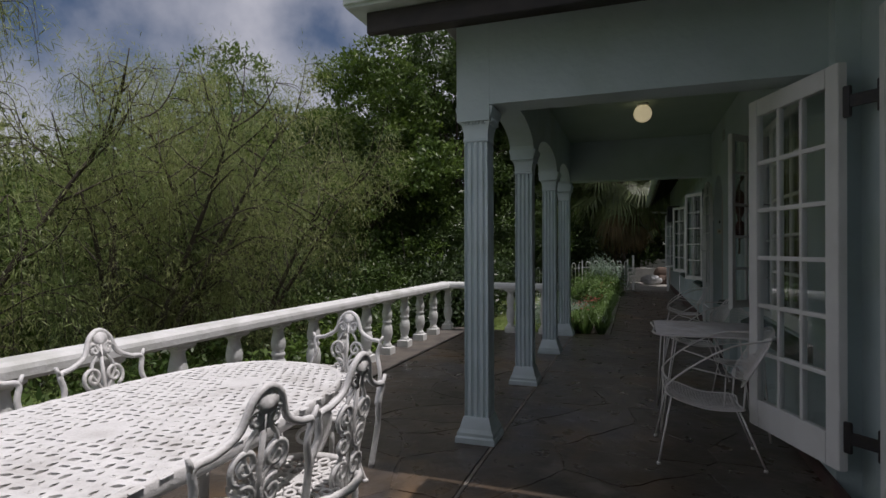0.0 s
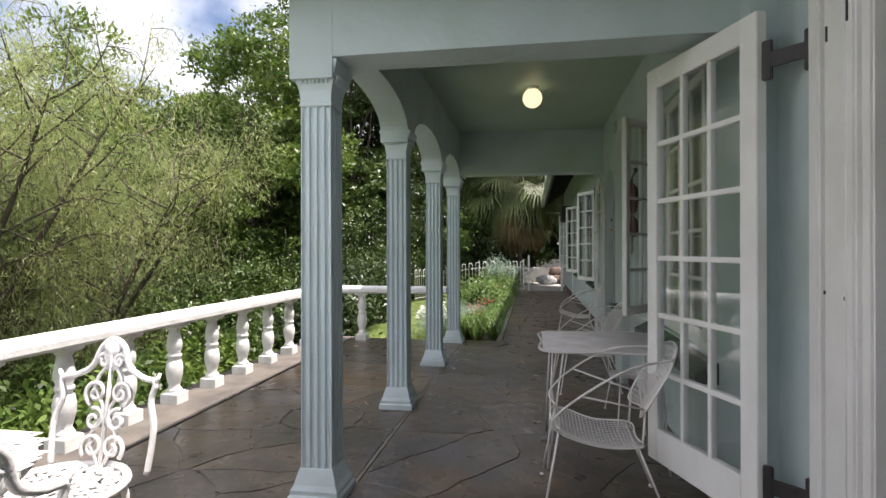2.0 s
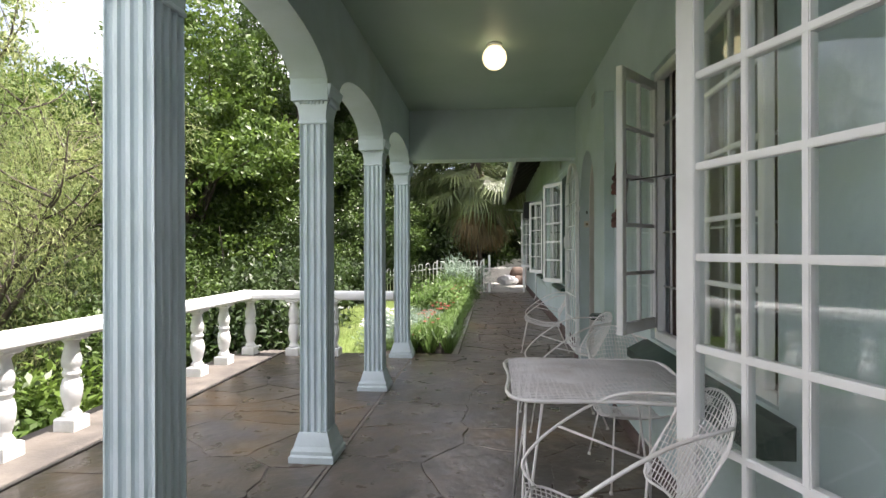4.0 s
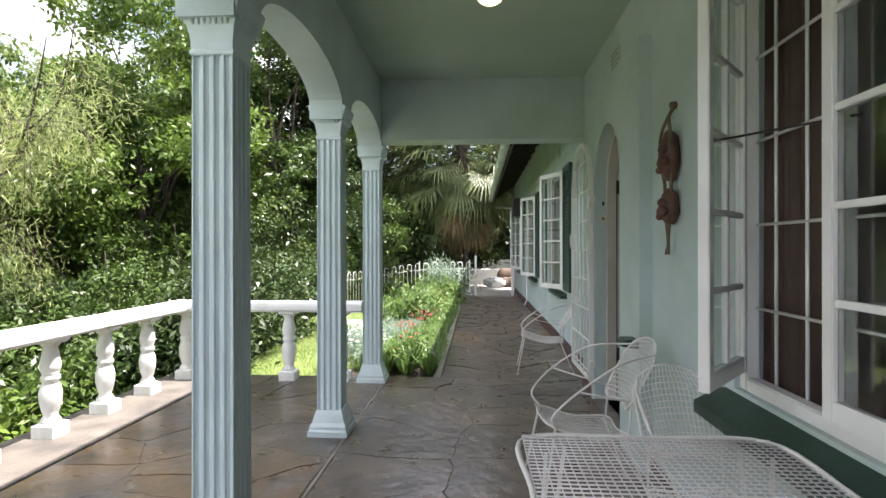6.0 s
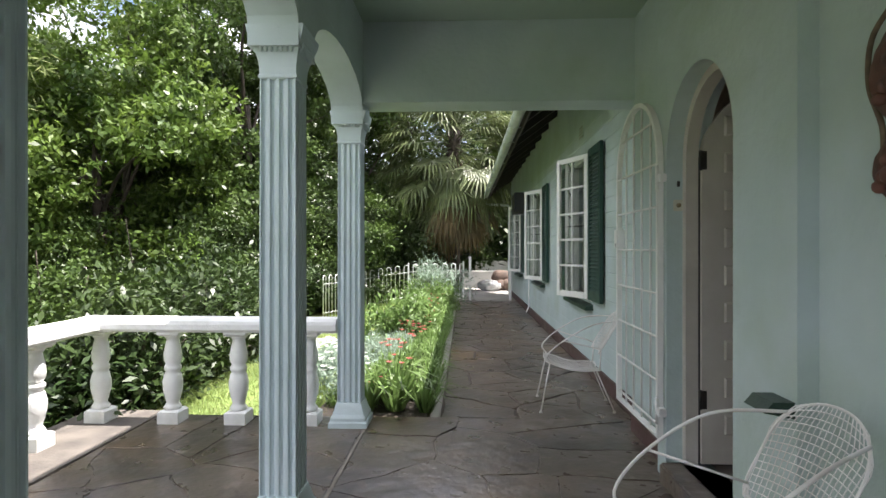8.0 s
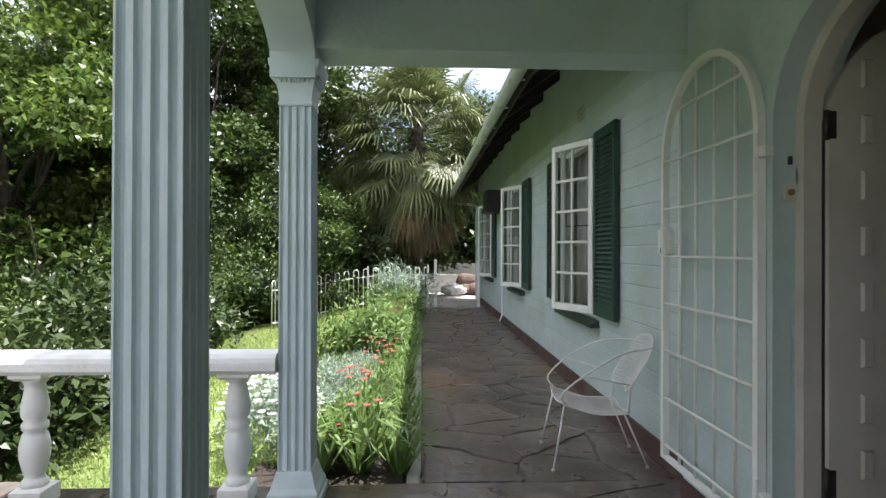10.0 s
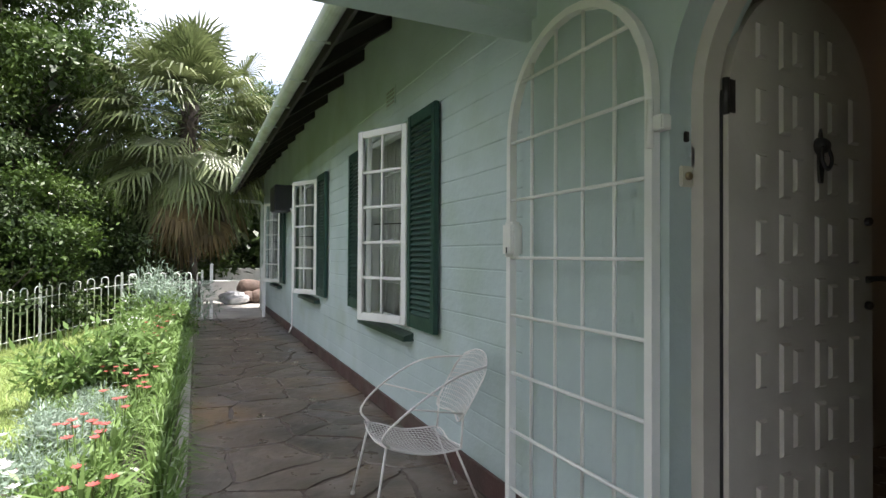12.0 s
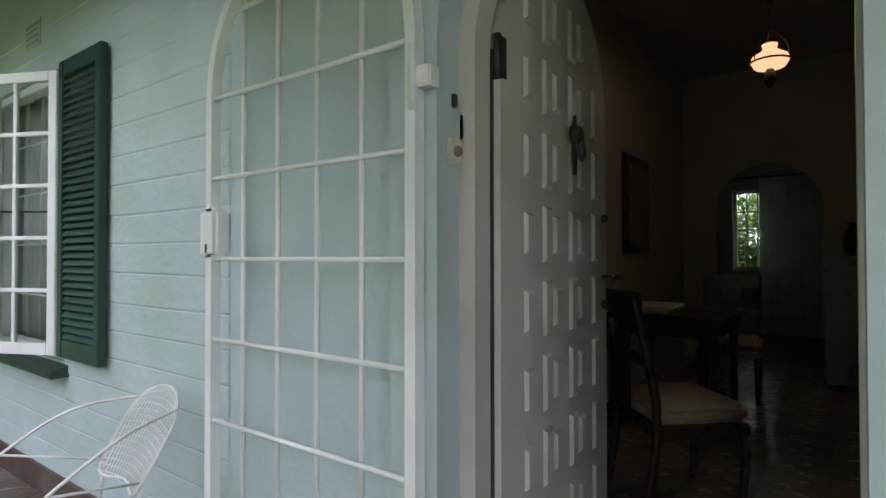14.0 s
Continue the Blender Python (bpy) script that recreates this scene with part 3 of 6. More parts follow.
def shutter():
    sh = thing("shutter", "dark green louvred timber window shutter hung open on the wall", "shutter", "window shutters")
    w, z0, z1, d = 0.48, 0.74, 2.22, 0.035
    for a, b in ((0, 0.055), (w - 0.055, w)):
        bm = bmesh.new()
        box(bm, -d, 0, a, b, z0, z1, 0.004)
        part("stile", bm, SHUT, sh)
    for a, b in ((z0, z0 + 0.09), (z1 - 0.08, z1)):
        bm = bmesh.new()
        box(bm, -d + 0.002, -0.002, 0.055, w - 0.055, a, b, 0.003)
        part("rail", bm, SHUT, sh)
    bm = bmesh.new()
    box(bm, -0.006, 0.004, 0, w - 0.11, -0.021, 0.021, 0.002)
    slat = finish(bm, "slat", SHUT)
    n = 36
    for i in range(n):
        ob = new("slat", slat)
        ob.parent = sh
        ob.matrix_basis = pose(-d / 2, 0.055, z0 + 0.11 + (z1 - z0 - 0.21) * i / (n - 1), 0, 38, 0)
    return sh


def path_window(i, y0, y1):
    win = thing("window_%d" % (i + 1), "white timber casement window standing open above a green sill", "window", "casement windows", kind="structure")
    z0, z1 = 0.70, 2.24
    for nm, b in (("window_frame", (PATH_X + 0.02, PATH_X + 0.09, y0, y0 + 0.05, z0, z1)), ("window_frame", (PATH_X + 0.02, PATH_X + 0.09, y1 - 0.05, y1, z0, z1)),
                  ("window_frame", (PATH_X + 0.02, PATH_X + 0.09, y0 + 0.05, y1 - 0.05, z0, z0 + 0.05)), ("window_frame", (PATH_X + 0.02, PATH_X + 0.09, y0 + 0.05, y1 - 0.05, z1 - 0.05, z1))):
        bm = bmesh.new()
        box(bm, *b, 0.004)
        part(nm, bm, WHITE, win)
    bm = bmesh.new()
    plate(bm, [(PATH_X - 0.08, z0 - 0.07), (PATH_X + 0.06, z0 - 0.07), (PATH_X + 0.06, z0 + 0.01), (PATH_X - 0.08, z0 - 0.035)], y1 - y0 + 0.1)
    bmesh.ops.translate(bm, verts=bm.verts, vec=(0, y0 - 0.05, 0))
    part("window_sill", bm, SILL, win, "dark green painted sloping sill")
    ln = 0.52
    a = radians(25.5)
    leaf_between(win, (PATH_X - 0.02, y0 + 0.01), (PATH_X - 0.02 - ln * math.sin(a), y0 + 0.01 + ln * math.cos(a)), 0.74, 2.19, 2, 5)
    a = radians(15.5)
    leaf_between(win, (PATH_X - 0.02, y1 - 0.01), (PATH_X - 0.02 - ln * math.sin(a), y1 - 0.01 - ln * math.cos(a)), 0.74, 2.19, 2, 5)
    # white burglar bars inside the opening
    for k in range(1, 5):
        bm = bmesh.new()
        y = y0 + (y1 - y0) * k / 5
        tube(bm, [(PATH_X + 0.10, y, z0), (PATH_X + 0.10, y, z1)], 0.006)
        part("security_bar", bm, WHITE, win)
    for k in range(1, 5):
        bm = bmesh.new()
        z = z0 + (z1 - z0) * k / 5
        tube(bm, [(PATH_X + 0.10, y0, z), (PATH_X + 0.10, y1, z)], 0.006)
        part("security_bar", bm, WHITE, win)
    bm = bmesh.new()
    tube(bm, [(PATH_X - 0.18, y0 + 0.34, 1.475), (PATH_X + 0.02, y0 + 0.06, 1.475)], 0.005)
    part("stay", bm, IRON, win, "thin black iron casement stay")
    cur = thing("curtain", "white net curtain hanging inside the casement window", "curtain", "net curtains")
    drape(cur, "cloth", PATH_X + 0.15, y0 + 0.01, y1 - 0.01, 0.705, 2.235, CURTAIN, 8)


sh = shutter()
for i, (a, b) in enumerate(WINDOWS):
    path_window(i, a, b)
    if i == 0:
        sh.matrix_basis = pose(PATH_X - 0.02, a - 0.52, 0)
    else:
        copy_thing(sh, pose(PATH_X - 0.02, a - 0.52, 0))
    copy_thing(sh, pose(PATH_X - 0.02, b + 0.04, 0))

# porch window with leaded grille
pw = thing("window_4", "white casement window with one leaf standing open on the porch over a broad green sill", "window", kind="structure")
y0, y1, z0, z1 = PWIN
for b in ((0.99, 1.04, y0, y0 + 0.05, z0, z1), (0.99, 1.04, y1 - 0.05, y1, z0, z1), (0.99, 1.04, y0 + 0.05, y1 - 0.05, z0, z0 + 0.05), (0.99, 1.04, y0 + 0.05, y1 - 0.05, z1 - 0.05, z1), (0.995, 1.035, 4.62, 4.67, z0 + 0.05, z1 - 0.05)):
    bm = bmesh.new()
    box(bm, *b, 0.005)
    part("window_frame", bm, WHITE, pw)
bm = bmesh.new()
plate(bm, [(0.86, 0.60), (1.0, 0.60), (1.0, 0.72), (0.86, 0.645)], y1 - y0 + 0.2)
bmesh.ops.translate(bm, verts=bm.verts, vec=(0, y0 - 0.1, 0))
part("window_sill", bm, SILL, pw, "broad dark green sloping sill")
leaf_between(pw, (0.98, y1 - 0.01), (0.70, 4.85), 0.79, 2.18, 2, 5, stile=0.045)
leaf_between(pw, (0.985, y0 + 0.05), (0.985, 4.645), 0.775, 2.19, 3, 5, stile=0.045)
for k in range(1, 8):
    bm = bmesh.new()
    tube(bm, [(1.03, y0 + (y1 - y0) * k / 8, z0), (1.03, y0 + (y1 - y0) * k / 8, z1)], 0.006)
    part("security_bar", bm, WHITE, pw)
for k in range(1, 5):
    bm = bmesh.new()
    tube(bm, [(1.03, y0, z0 + (z1 - z0) * k / 5), (1.03, y1, z0 + (z1 - z0) * k / 5)], 0.006)
    part("security_bar", bm, WHITE, pw)
bm = bmesh.new()
tube(bm, [(0.79, 4.95, 1.60), (1.03, 4.60, 1.60)], 0.004)
part("stay", bm, IRON, pw, "black iron casement stay")
cur = thing("curtain", "dark brown curtain drawn aside inside the porch window", "curtain")
drape(cur, "cloth", 1.085, 4.86, 5.193, 0.73, 2.235, DRAPE, 6, 0.018)

# french door, folded back towards the wall
fd = thing("door_1", "white glazed french door leaf standing open on black iron hinges", "door", kind="structure")
leaf = leaf_between(fd, (0.967, 3.125), (0.708, 3.835), 0.19, 2.165, 3, 6, stile=0.092, top=0.10, bottom=0.165, bar=0.024, d=0.045, right_stile=0.085)
leaf.name = "leaf"
for z in (0.36, 1.97):
    bm = bmesh.new()
    m = pose(0.958, 3.108, z, 0, 0, -46)
    box(bm, 0.0, 0.15, -0.007, 0.007, -0.03, 0.03, 0.003, m)
    box(bm, -0.014, 0.022, -0.009, 0.009, -0.075, 0.075, 0.004, m)
    box(bm, 0.132, 0.166, -0.009, 0.009, -0.075, 0.075, 0.004, m)
    part("hinge", bm, IRON, fd, "long black iron parliament hinge")
for z in (0.30, 2.03):
    bm = bmesh.new()
    tube(bm, [(0.697, 3.828, z - 0.05), (0.697, 3.828, z + 0.05)], 0.008)
    part("bolt", bm, IRON, fd, "black iron bolt")
for b in ((1.05, 1.15, 2.712, 2.888, 0.06, 2.28), (1.068, 1.15, 2.655, 2.711, 0.06, 2.28), (1.05, 1.15, 1.15, 1.25, 0.06, 2.28), (1.05, 1.15, 1.25, 2.655, 2.18, 2.28), (1.036, 1.084, 2.897, 2.965, 0.02, 2.36),
          (1.05, 1.085, 1.02, 2.896, 2.282, 2.36)):
    bm = bmesh.new()
    box(bm, *b, 0.008)
    part("door_frame", bm, WHITE, fd)

for y, z, h in ((2.865, 1.97, 0.05), (2.865, 0.34, 0.06), (2.745, 2.0, 0.07), (2.745, 0.33, 0.06), (2.76, 1.10, 0.014), (2.88, 1.11, 0.012)):
    bm = bmesh.new()
    box(bm, 1.046, 1.0515, y - 0.004, y + 0.004, z - h / 2, z + h / 2, 0.001)
    part("keeper", bm, IRON, fd, "small dark bolt keeper")
bm = bmesh.new()
tube(bm, [(1.049, 2.755, 0.07), (1.049, 2.755, 2.17)], 0.003, 5)
part("bead", bm, WHITE, fd)

# arched front door
dr = thing("door_2", "white arched carved timber front door standing open into the hall", "door", kind="structure")


def arch_outline(w, z0, spring, rise, n=18):
    return [(0, z0), (w, z0), (w, spring)] + [(w / 2 + w / 2 * math.cos(math.pi * k / n), spring + rise * math.sin(math.pi * k / n)) for k in range(1, n)] + [(0, spring)]


bm = bmesh.new()
plate(bm, arch_outline(0.695, 0.115, 1.69, 0.38), 0.045)
slab = part("leaf", bm, DOOR_PAINT, dr)
slab.matrix_basis = pose(1.058, 7.245, 0, 0, 0, 0)
for x, hgt, w in ((0.138, 0.105, 0.046), (0.245, 0.15, 0.052), (0.306, 0.105, 0.046), (0.415, 0.15, 0.052), (0.478, 0.105, 0.046), (0.592, 0.15, 0.052)):
    for r in range(10):
        z = 0.32 + 0.195 * r - hgt / 2
        top = 1.69 + 0.38 * math.sqrt(max(0, 1 - ((x - 0.3475) / 0.3475) ** 2)) - 0.05
        if z + hgt > top:
            continue
        bm = bmesh.new()
        vs = [bm.verts.new(p) for p in ((x - w / 2, 0, z), (x + w / 2, 0, z), (x + w / 2, 0, z + hgt), (x - w / 2, 0, z + hgt))]
        k = 0.008
        vt = [bm.verts.new(p) for p in ((x - w / 2 + k, -0.009, z + k), (x + w / 2 - k, -0.009, z + k), (x + w / 2 - k, -0.009, z + hgt - k), (x - w / 2 + k, -0.009, z + hgt - k))]
        bm.faces.new(vt)
        for q in range(4):
            bm.faces.new((vs[q], vs[(q + 1) % 4], vt[(q + 1) % 4], vt[q]))
        part("panel", bm, DOOR_PAINT, slab)
bm = bmesh.new()
lathe(bm, [(0.028, 0), (0.022, 0.02), (0.012, 0.03)], 12, pose(0.385, -0.016, 1.585, 90))
tube(bm, curve_pts([(0.37, -0.035, 1.58), (0.36, -0.04, 1.54), (0.385, -0.042, 1.51), (0.41, -0.04, 1.54), (0.40, -0.035, 1.58)], 5), 0.006)
plate(bm, [(0.378, 1.47), (0.392, 1.47), (0.398, 1.52), (0.396, 1.60), (0.385, 1.64), (0.374, 1.60), (0.372, 1.52)], 0.008, pose(0, -0.025, 0))
part("knocker", bm, IRON, slab, "black iron door knocker")
bm = bmesh.new()
tube(bm, [(0.665, -0.06, 1.17), (0.665, 0.0, 1.17)], 0.009)
tube(bm, curve_pts([(0.665, -0.055, 1.17), (0.615, -0.06, 1.175), (0.565, -0.055, 1.165)], 4), 0.008)
part("door_handle", bm, IRON, slab, "dark metal lever handle")
for z in (1.08, 1.36):
    bm = bmesh.new()
    lathe(bm, [(0.014, 0), (0.014, 0.012), (0.01, 0.016)], 12, pose(0.665, 0.0, z, 90))
    part("keyhole", bm, IRON, slab)
for z in (0.45, 1.70):
    bm = bmesh.new()
    tube(bm, [(1.054, 7.250, z - 0.052), (1.054, 7.250, z + 0.052)], 0.010, 8)
    box(bm, 1.060, 1.084, 7.2415, 7.2455, z - 0.048, z + 0.048, 0.001)
    part("hinge", bm, IRON, dr)


def arch_band(bm, x0, x1, yc, half, width, spring, rise, z0, n=24):
    """A band following an arched opening: two posts and the curved head."""
    path = [(-1, z0), (-1, spring)] + [(-math.cos(math.pi * k / n), spring + rise * math.sin(math.pi * k / n)) for k in range(1, n)] + [(1, spring), (1, z0)]
    inner = [(yc + half * u, spring + (z - spring) if z <= spring else z) for u, z in path]
    outer = [(yc + (half + width) * u, z if z <= spring else spring + (z - spring) * (rise + width) / rise) for u, z in path]
    rings = []
    for (a, b), (c, d) in zip(inner, outer):
        rings.append([bm.verts.new(p) for p in ((x0, a, b), (x1, a, b), (x1, c, d), (x0, c, d))])
    for p, q in zip(rings, rings[1:]):
        for k in range(4):
            bm.faces.new((p[k], p[(k + 1) % 4], q[(k + 1) % 4], q[k]))
    bm.faces.new(rings[0])
    bm.faces.new(list(reversed(rings[-1])))


bm = bmesh.new()
arch_band(bm, 0.985, 1.05, 6.93, 0.338, 0.045, 1.70, 0.365, 0.10)
part("door_frame", bm, DOOR_PAINT, dr)
# black filler painting the shade in the gap between leaf and frame
bm = bmesh.new()
box(bm, 1.0503, 1.0575, 7.262, 7.309, 0.115, 1.72)
part("weather_strip", bm, BLACK, dr, "black strip standing for the shaded gap on the hinge side")
bm = bmesh.new()
box(bm, 0.985, 1.0, 7.296, 7.31, 1.50, 1.56, 0.002)
box(bm, 0.935, 0.985, 7.299, 7.312, 1.44, 1.50, 0.004)
bell = solid("bell_push", "cream plastic bell push in the door reveal", "bell push", bm, PLASTIC)
bm = bmesh.new()
lathe(bm, [(0.012, 0), (0.012, 0.008), (0.008, 0.012)], 14, pose(0.96, 7.300, 1.47, 90))
part("button", bm, BRASS, bell)
bm = bmesh.new()
box(bm, 0.955, 0.97, 7.302, 7.312, 1.57, 1.60, 0.002)
solid("lock_plate", "small dark lock keeper let into the door reveal", "lock plate", bm, IRON)

# security gate
gate = thing("security_gate", "white arched steel security gate folded back against the wall", "gate")
bm = bmesh.new()
pts = [(0.88, 7.355, 0.22), (0.88, 7.355, 1.72)] + [(0.88, 7.742 - 0.387 * math.cos(math.pi * k / 16), 1.72 + 0.387 * math.sin(math.pi * k / 16)) for k in range(1, 16)] + [(0.88, 8.13, 1.72), (0.88, 8.13, 0.22)]
ring = []
for i, p in enumerate(pts):
    p = Vector(p)
    d = (Vector(pts[(i + 1) % len(pts)]) - Vector(pts[i - 1])).normalized()
    n_ = Vector((0, d.z, -d.y))
    k = 1.25 if i in (0, len(pts) - 1) else 1.0
    ring.append([bm.verts.new(p + n_ * a * k + Vector((b, 0, 0))) for a, b in ((-0.014, -0.016), (0.014, -0.016), (0.014, 0.016), (-0.014, 0.016))])
for i in range(len(ring)):
    p, q = ring[i], ring[(i + 1) % len(ring)]
    for k in range(4):
        bm.faces.new((p[k], p[(k + 1) % 4], q[(k + 1) % 4], q[k]))
part("gate_frame", bm, WHITE, gate)
for k in range(1, 5):
    y = 7.362 + 0.156 * k
    top = 1.72 + math.sqrt(max(0, 0.387 ** 2 - (y - 7.742) ** 2))
    bm = bmesh.new()
    tube(bm, [(0.886, y, 0.22), (0.886, y, top)], 0.007)
    part("upright_bar", bm, WHITE, gate)
for k in range(-4, 4):
    z = 1.231 + 0.2375 * k
    half = 0.387 if z <= 1.72 else math.sqrt(max(0, 0.387 ** 2 - (z - 1.72) ** 2))
    bm = bmesh.new()
    tube(bm, [(0.874, 7.742 - half, z), (0.874, 7.742 + half, z)], 0.007)
    part("cross_bar", bm, WHITE, gate)
bm = bmesh.new()
box(bm, 0.852, 0.908, 8.08, 8.165, 1.235, 1.38, 0.012)
lock = part("lock_box", bm, WHITE, gate)
bm = bmesh.new()
box(bm, 0.849, 0.853, 8.118, 8.124, 1.25, 1.275)
part("keyhole", bm, IRON, lock)
for z in (0.36, 1.62):
    bm = bmesh.new()
    tube(bm, [(0.862, 7.345, z - 0.07), (0.862, 7.345, z + 0.07)], 0.010, 8)
    box(bm, 0.862, 0.90, 7.30, 7.35, z - 0.022, z + 0.022, 0.004)
    part("gate_hinge", bm, WHITE, gate)


# ---- wire furniture ----
def wire_grid(bm, surf, nu, nv, r=0.0022, n=4, steps=10):
    """Woven wires over a surface given as a function of u and v in 0..1."""
    for i in range(nu + 1):
        tube(bm, [surf(i / nu, k / steps) for k in range(steps + 1)], r, n)
    for j in range(nv + 1):
        tube(bm, [surf(k / steps, j / nv) + Vector((0, 0, 0.002)) for k in range(steps + 1)], r, n)


def wire_chair():
    ch = thing("wire_chair", "white enamelled wire garden chair with woven wire seat and back", "chair", "wire garden chairs")

    def seat_s(u, v):
        # u from front to back, v across
        x = -0.245 + 0.42 * u
        hw = (0.235 - 0.06 * u) * (0.80 + 0.20 * min(1, u * 6)) if u < 0.17 else 0.235 - 0.06 * u
        y = (2 * v - 1) * hw
        z = 0.402 - 0.06 * u - 0.035 * math.sin(math.pi * u) + 0.03 * (2 * v - 1) ** 2 * (1 - 0.5 * u)
        return Vector((x, y, z))

    def back_s(u, v):
        # u from bottom to top
        hw = 0.165 + 0.045 * u if u < 0.75 else 0.199 - 0.24 * (u - 0.75)
        return Vector((0.20 + 0.165 * u + 0.03 * (2 * v - 1) ** 2 * -1.0, (2 * v - 1) * hw, 0.50 + 0.34 * u - 0.035 * (2 * v - 1) ** 2 * u))

    bm = bmesh.new()
    wire_grid(bm, seat_s, 22, 18)
    st = tagged(part("seat", bm, WIRE, ch), kind="stuff")
    bm = bmesh.new()
    tube(bm, curve_pts([seat_s(u, v) for u, v in ((0, 0.15), (0.0, 0.5), (0, 0.85), (0.15, 1), (0.55, 1), (1, 1), (1, 0.5), (1, 0), (0.55, 0), (0.15, 0))], 5, True), 0.005, 6, True)
    part("seat_rim", bm, WIRE, st)
    bm = bmesh.new()
    wire_grid(bm, back_s, 14, 18)
    bk = tagged(part("backrest", bm, WIRE, ch), kind="stuff")
    bm = bmesh.new()
    tube(bm, curve_pts([back_s(u, v) for u, v in ((0, 0), (0.5, 0), (0.85, 0.02), (1, 0.25), (1, 0.75), (0.85, 0.98), (0.5, 1), (0, 1), (0, 0.5))], 5, True), 0.005, 6, True)
    part("back_rim", bm, WIRE, bk)
    for s in (-1, 1):
        v = 0.5 + 0.5 * s
        bm = bmesh.new()
        tube(bm, curve_pts([seat_s(0.08, v), Vector((-0.25, s * 0.245, 0.49)), Vector((-0.12, s * 0.27, 0.62)), Vector((0.10, s * 0.25, 0.75)), back_s(0.92, v)], 6), 0.006)
        part("arm", bm, WIRE, ch)
        bm = bmesh.new()
        tube(bm, [Vector((-0.12, s * 0.27, 0.62)), back_s(0.12, v)], 0.005)
        part("arm_brace", bm, WIRE, ch)
        bm = bmesh.new()
        tube(bm, [seat_s(1, v), back_s(0.1, v)], 0.006)
        part("back_stay", bm, WIRE, ch)
        bm = bmesh.new()
        tube(bm, [seat_s(0.06, 0.5 + 0.46 * s), (-0.295, s * 0.235, 0.012)], 0.0065)
        lathe(bm, [(0.012, 0), (0.012, 0.012), (0.008, 0.018)], 8, pose(-0.295, s * 0.235, 0))
        part("leg", bm, WIRE, ch)
        bm = bmesh.new()
        tube(bm, [seat_s(0.95, 0.5 + 0.42 * s), (0.29, s * 0.175, 0.012)], 0.0065)
        lathe(bm, [(0.012, 0), (0.012, 0.012), (0.008, 0.018)], 8, pose(0.29, s * 0.175, 0))
        part("leg", bm, WIRE, ch)
    return ch


wc = wire_chair()
copy_thing(wc, pose(0.56, 5.92, 0, 0, 0, 6)).scale = (0.92, 0.97, 0.93)
copy_thing(wc, pose(0.82, 5.06, 0, 0, 0, 97)).scale = (0.92, 0.85, 0.91)
copy_thing(wc, pose(0.415, 3.70, 0, 0, 0, 0)).scale = (0.97, 1.08, 0.95)
wc.matrix_basis = pose(0.69, 8.70, 0, 0, 0, -4)
wc.scale = (0.94, 0.98, 0.89)

tb = thing("wire_table", "white enamelled wire mesh garden table on thin splayed legs", "table")
bm = bmesh.new()
wire_grid(bm, lambda u, v: Vector((0.14 + 0.71 * u, 3.99 + 0.73 * v, 0.685)), 33, 33, 0.0022, 4, 2)
tagged(part("tabletop", bm, WIRE, tb), kind="stuff")
bm = bmesh.new()
tube(bm, curve_pts([(0.15, 4.0, 0.683), (0.495, 3.985, 0.683), (0.84, 4.0, 0.683), (0.855, 4.36, 0.683), (0.84, 4.71, 0.683), (0.495, 4.725, 0.683), (0.15, 4.71, 0.683), (0.135, 4.36, 0.683)], 6, True), 0.008, 6, True)
part("rim", bm, WIRE, tb)
for sx in (-1, 1):
    for sy in (-1, 1):
        bm = bmesh.new()
        cx, cy = 0.495 + sx * 0.24, 4.355 + sy * 0.24
        fx, fy = 0.495 + sx * 0.33, 4.355 + sy * 0.33
        tube(bm, [(cx + sx * 0.06, cy, 0.68), (fx, fy, 0.006)], 0.006)
        tube(bm, [(cx, cy + sy * 0.06, 0.68), (fx, fy, 0.006)], 0.006)
        part("leg", bm, WIRE, tb)
    bm = bmesh.new()
    tube(bm, [(0.495 + sx * 0.29, 4.07, 0.33), (0.495 + sx * 0.29, 4.64, 0.33)], 0.005)
    part("stretcher", bm, WIRE, tb)


# ---- cast aluminium dining set ----
def scroll(cx, cy, r, turns, start, sign, n=26):
    return [(cx + sign * r * (1 - 0.78 * k / n) * math.cos(start + turns * 2 * math.pi * k / n), cy + r * (1 - 0.78 * k / n) * math.sin(start + turns * 2 * math.pi * k / n)) for k in range(n + 1)]


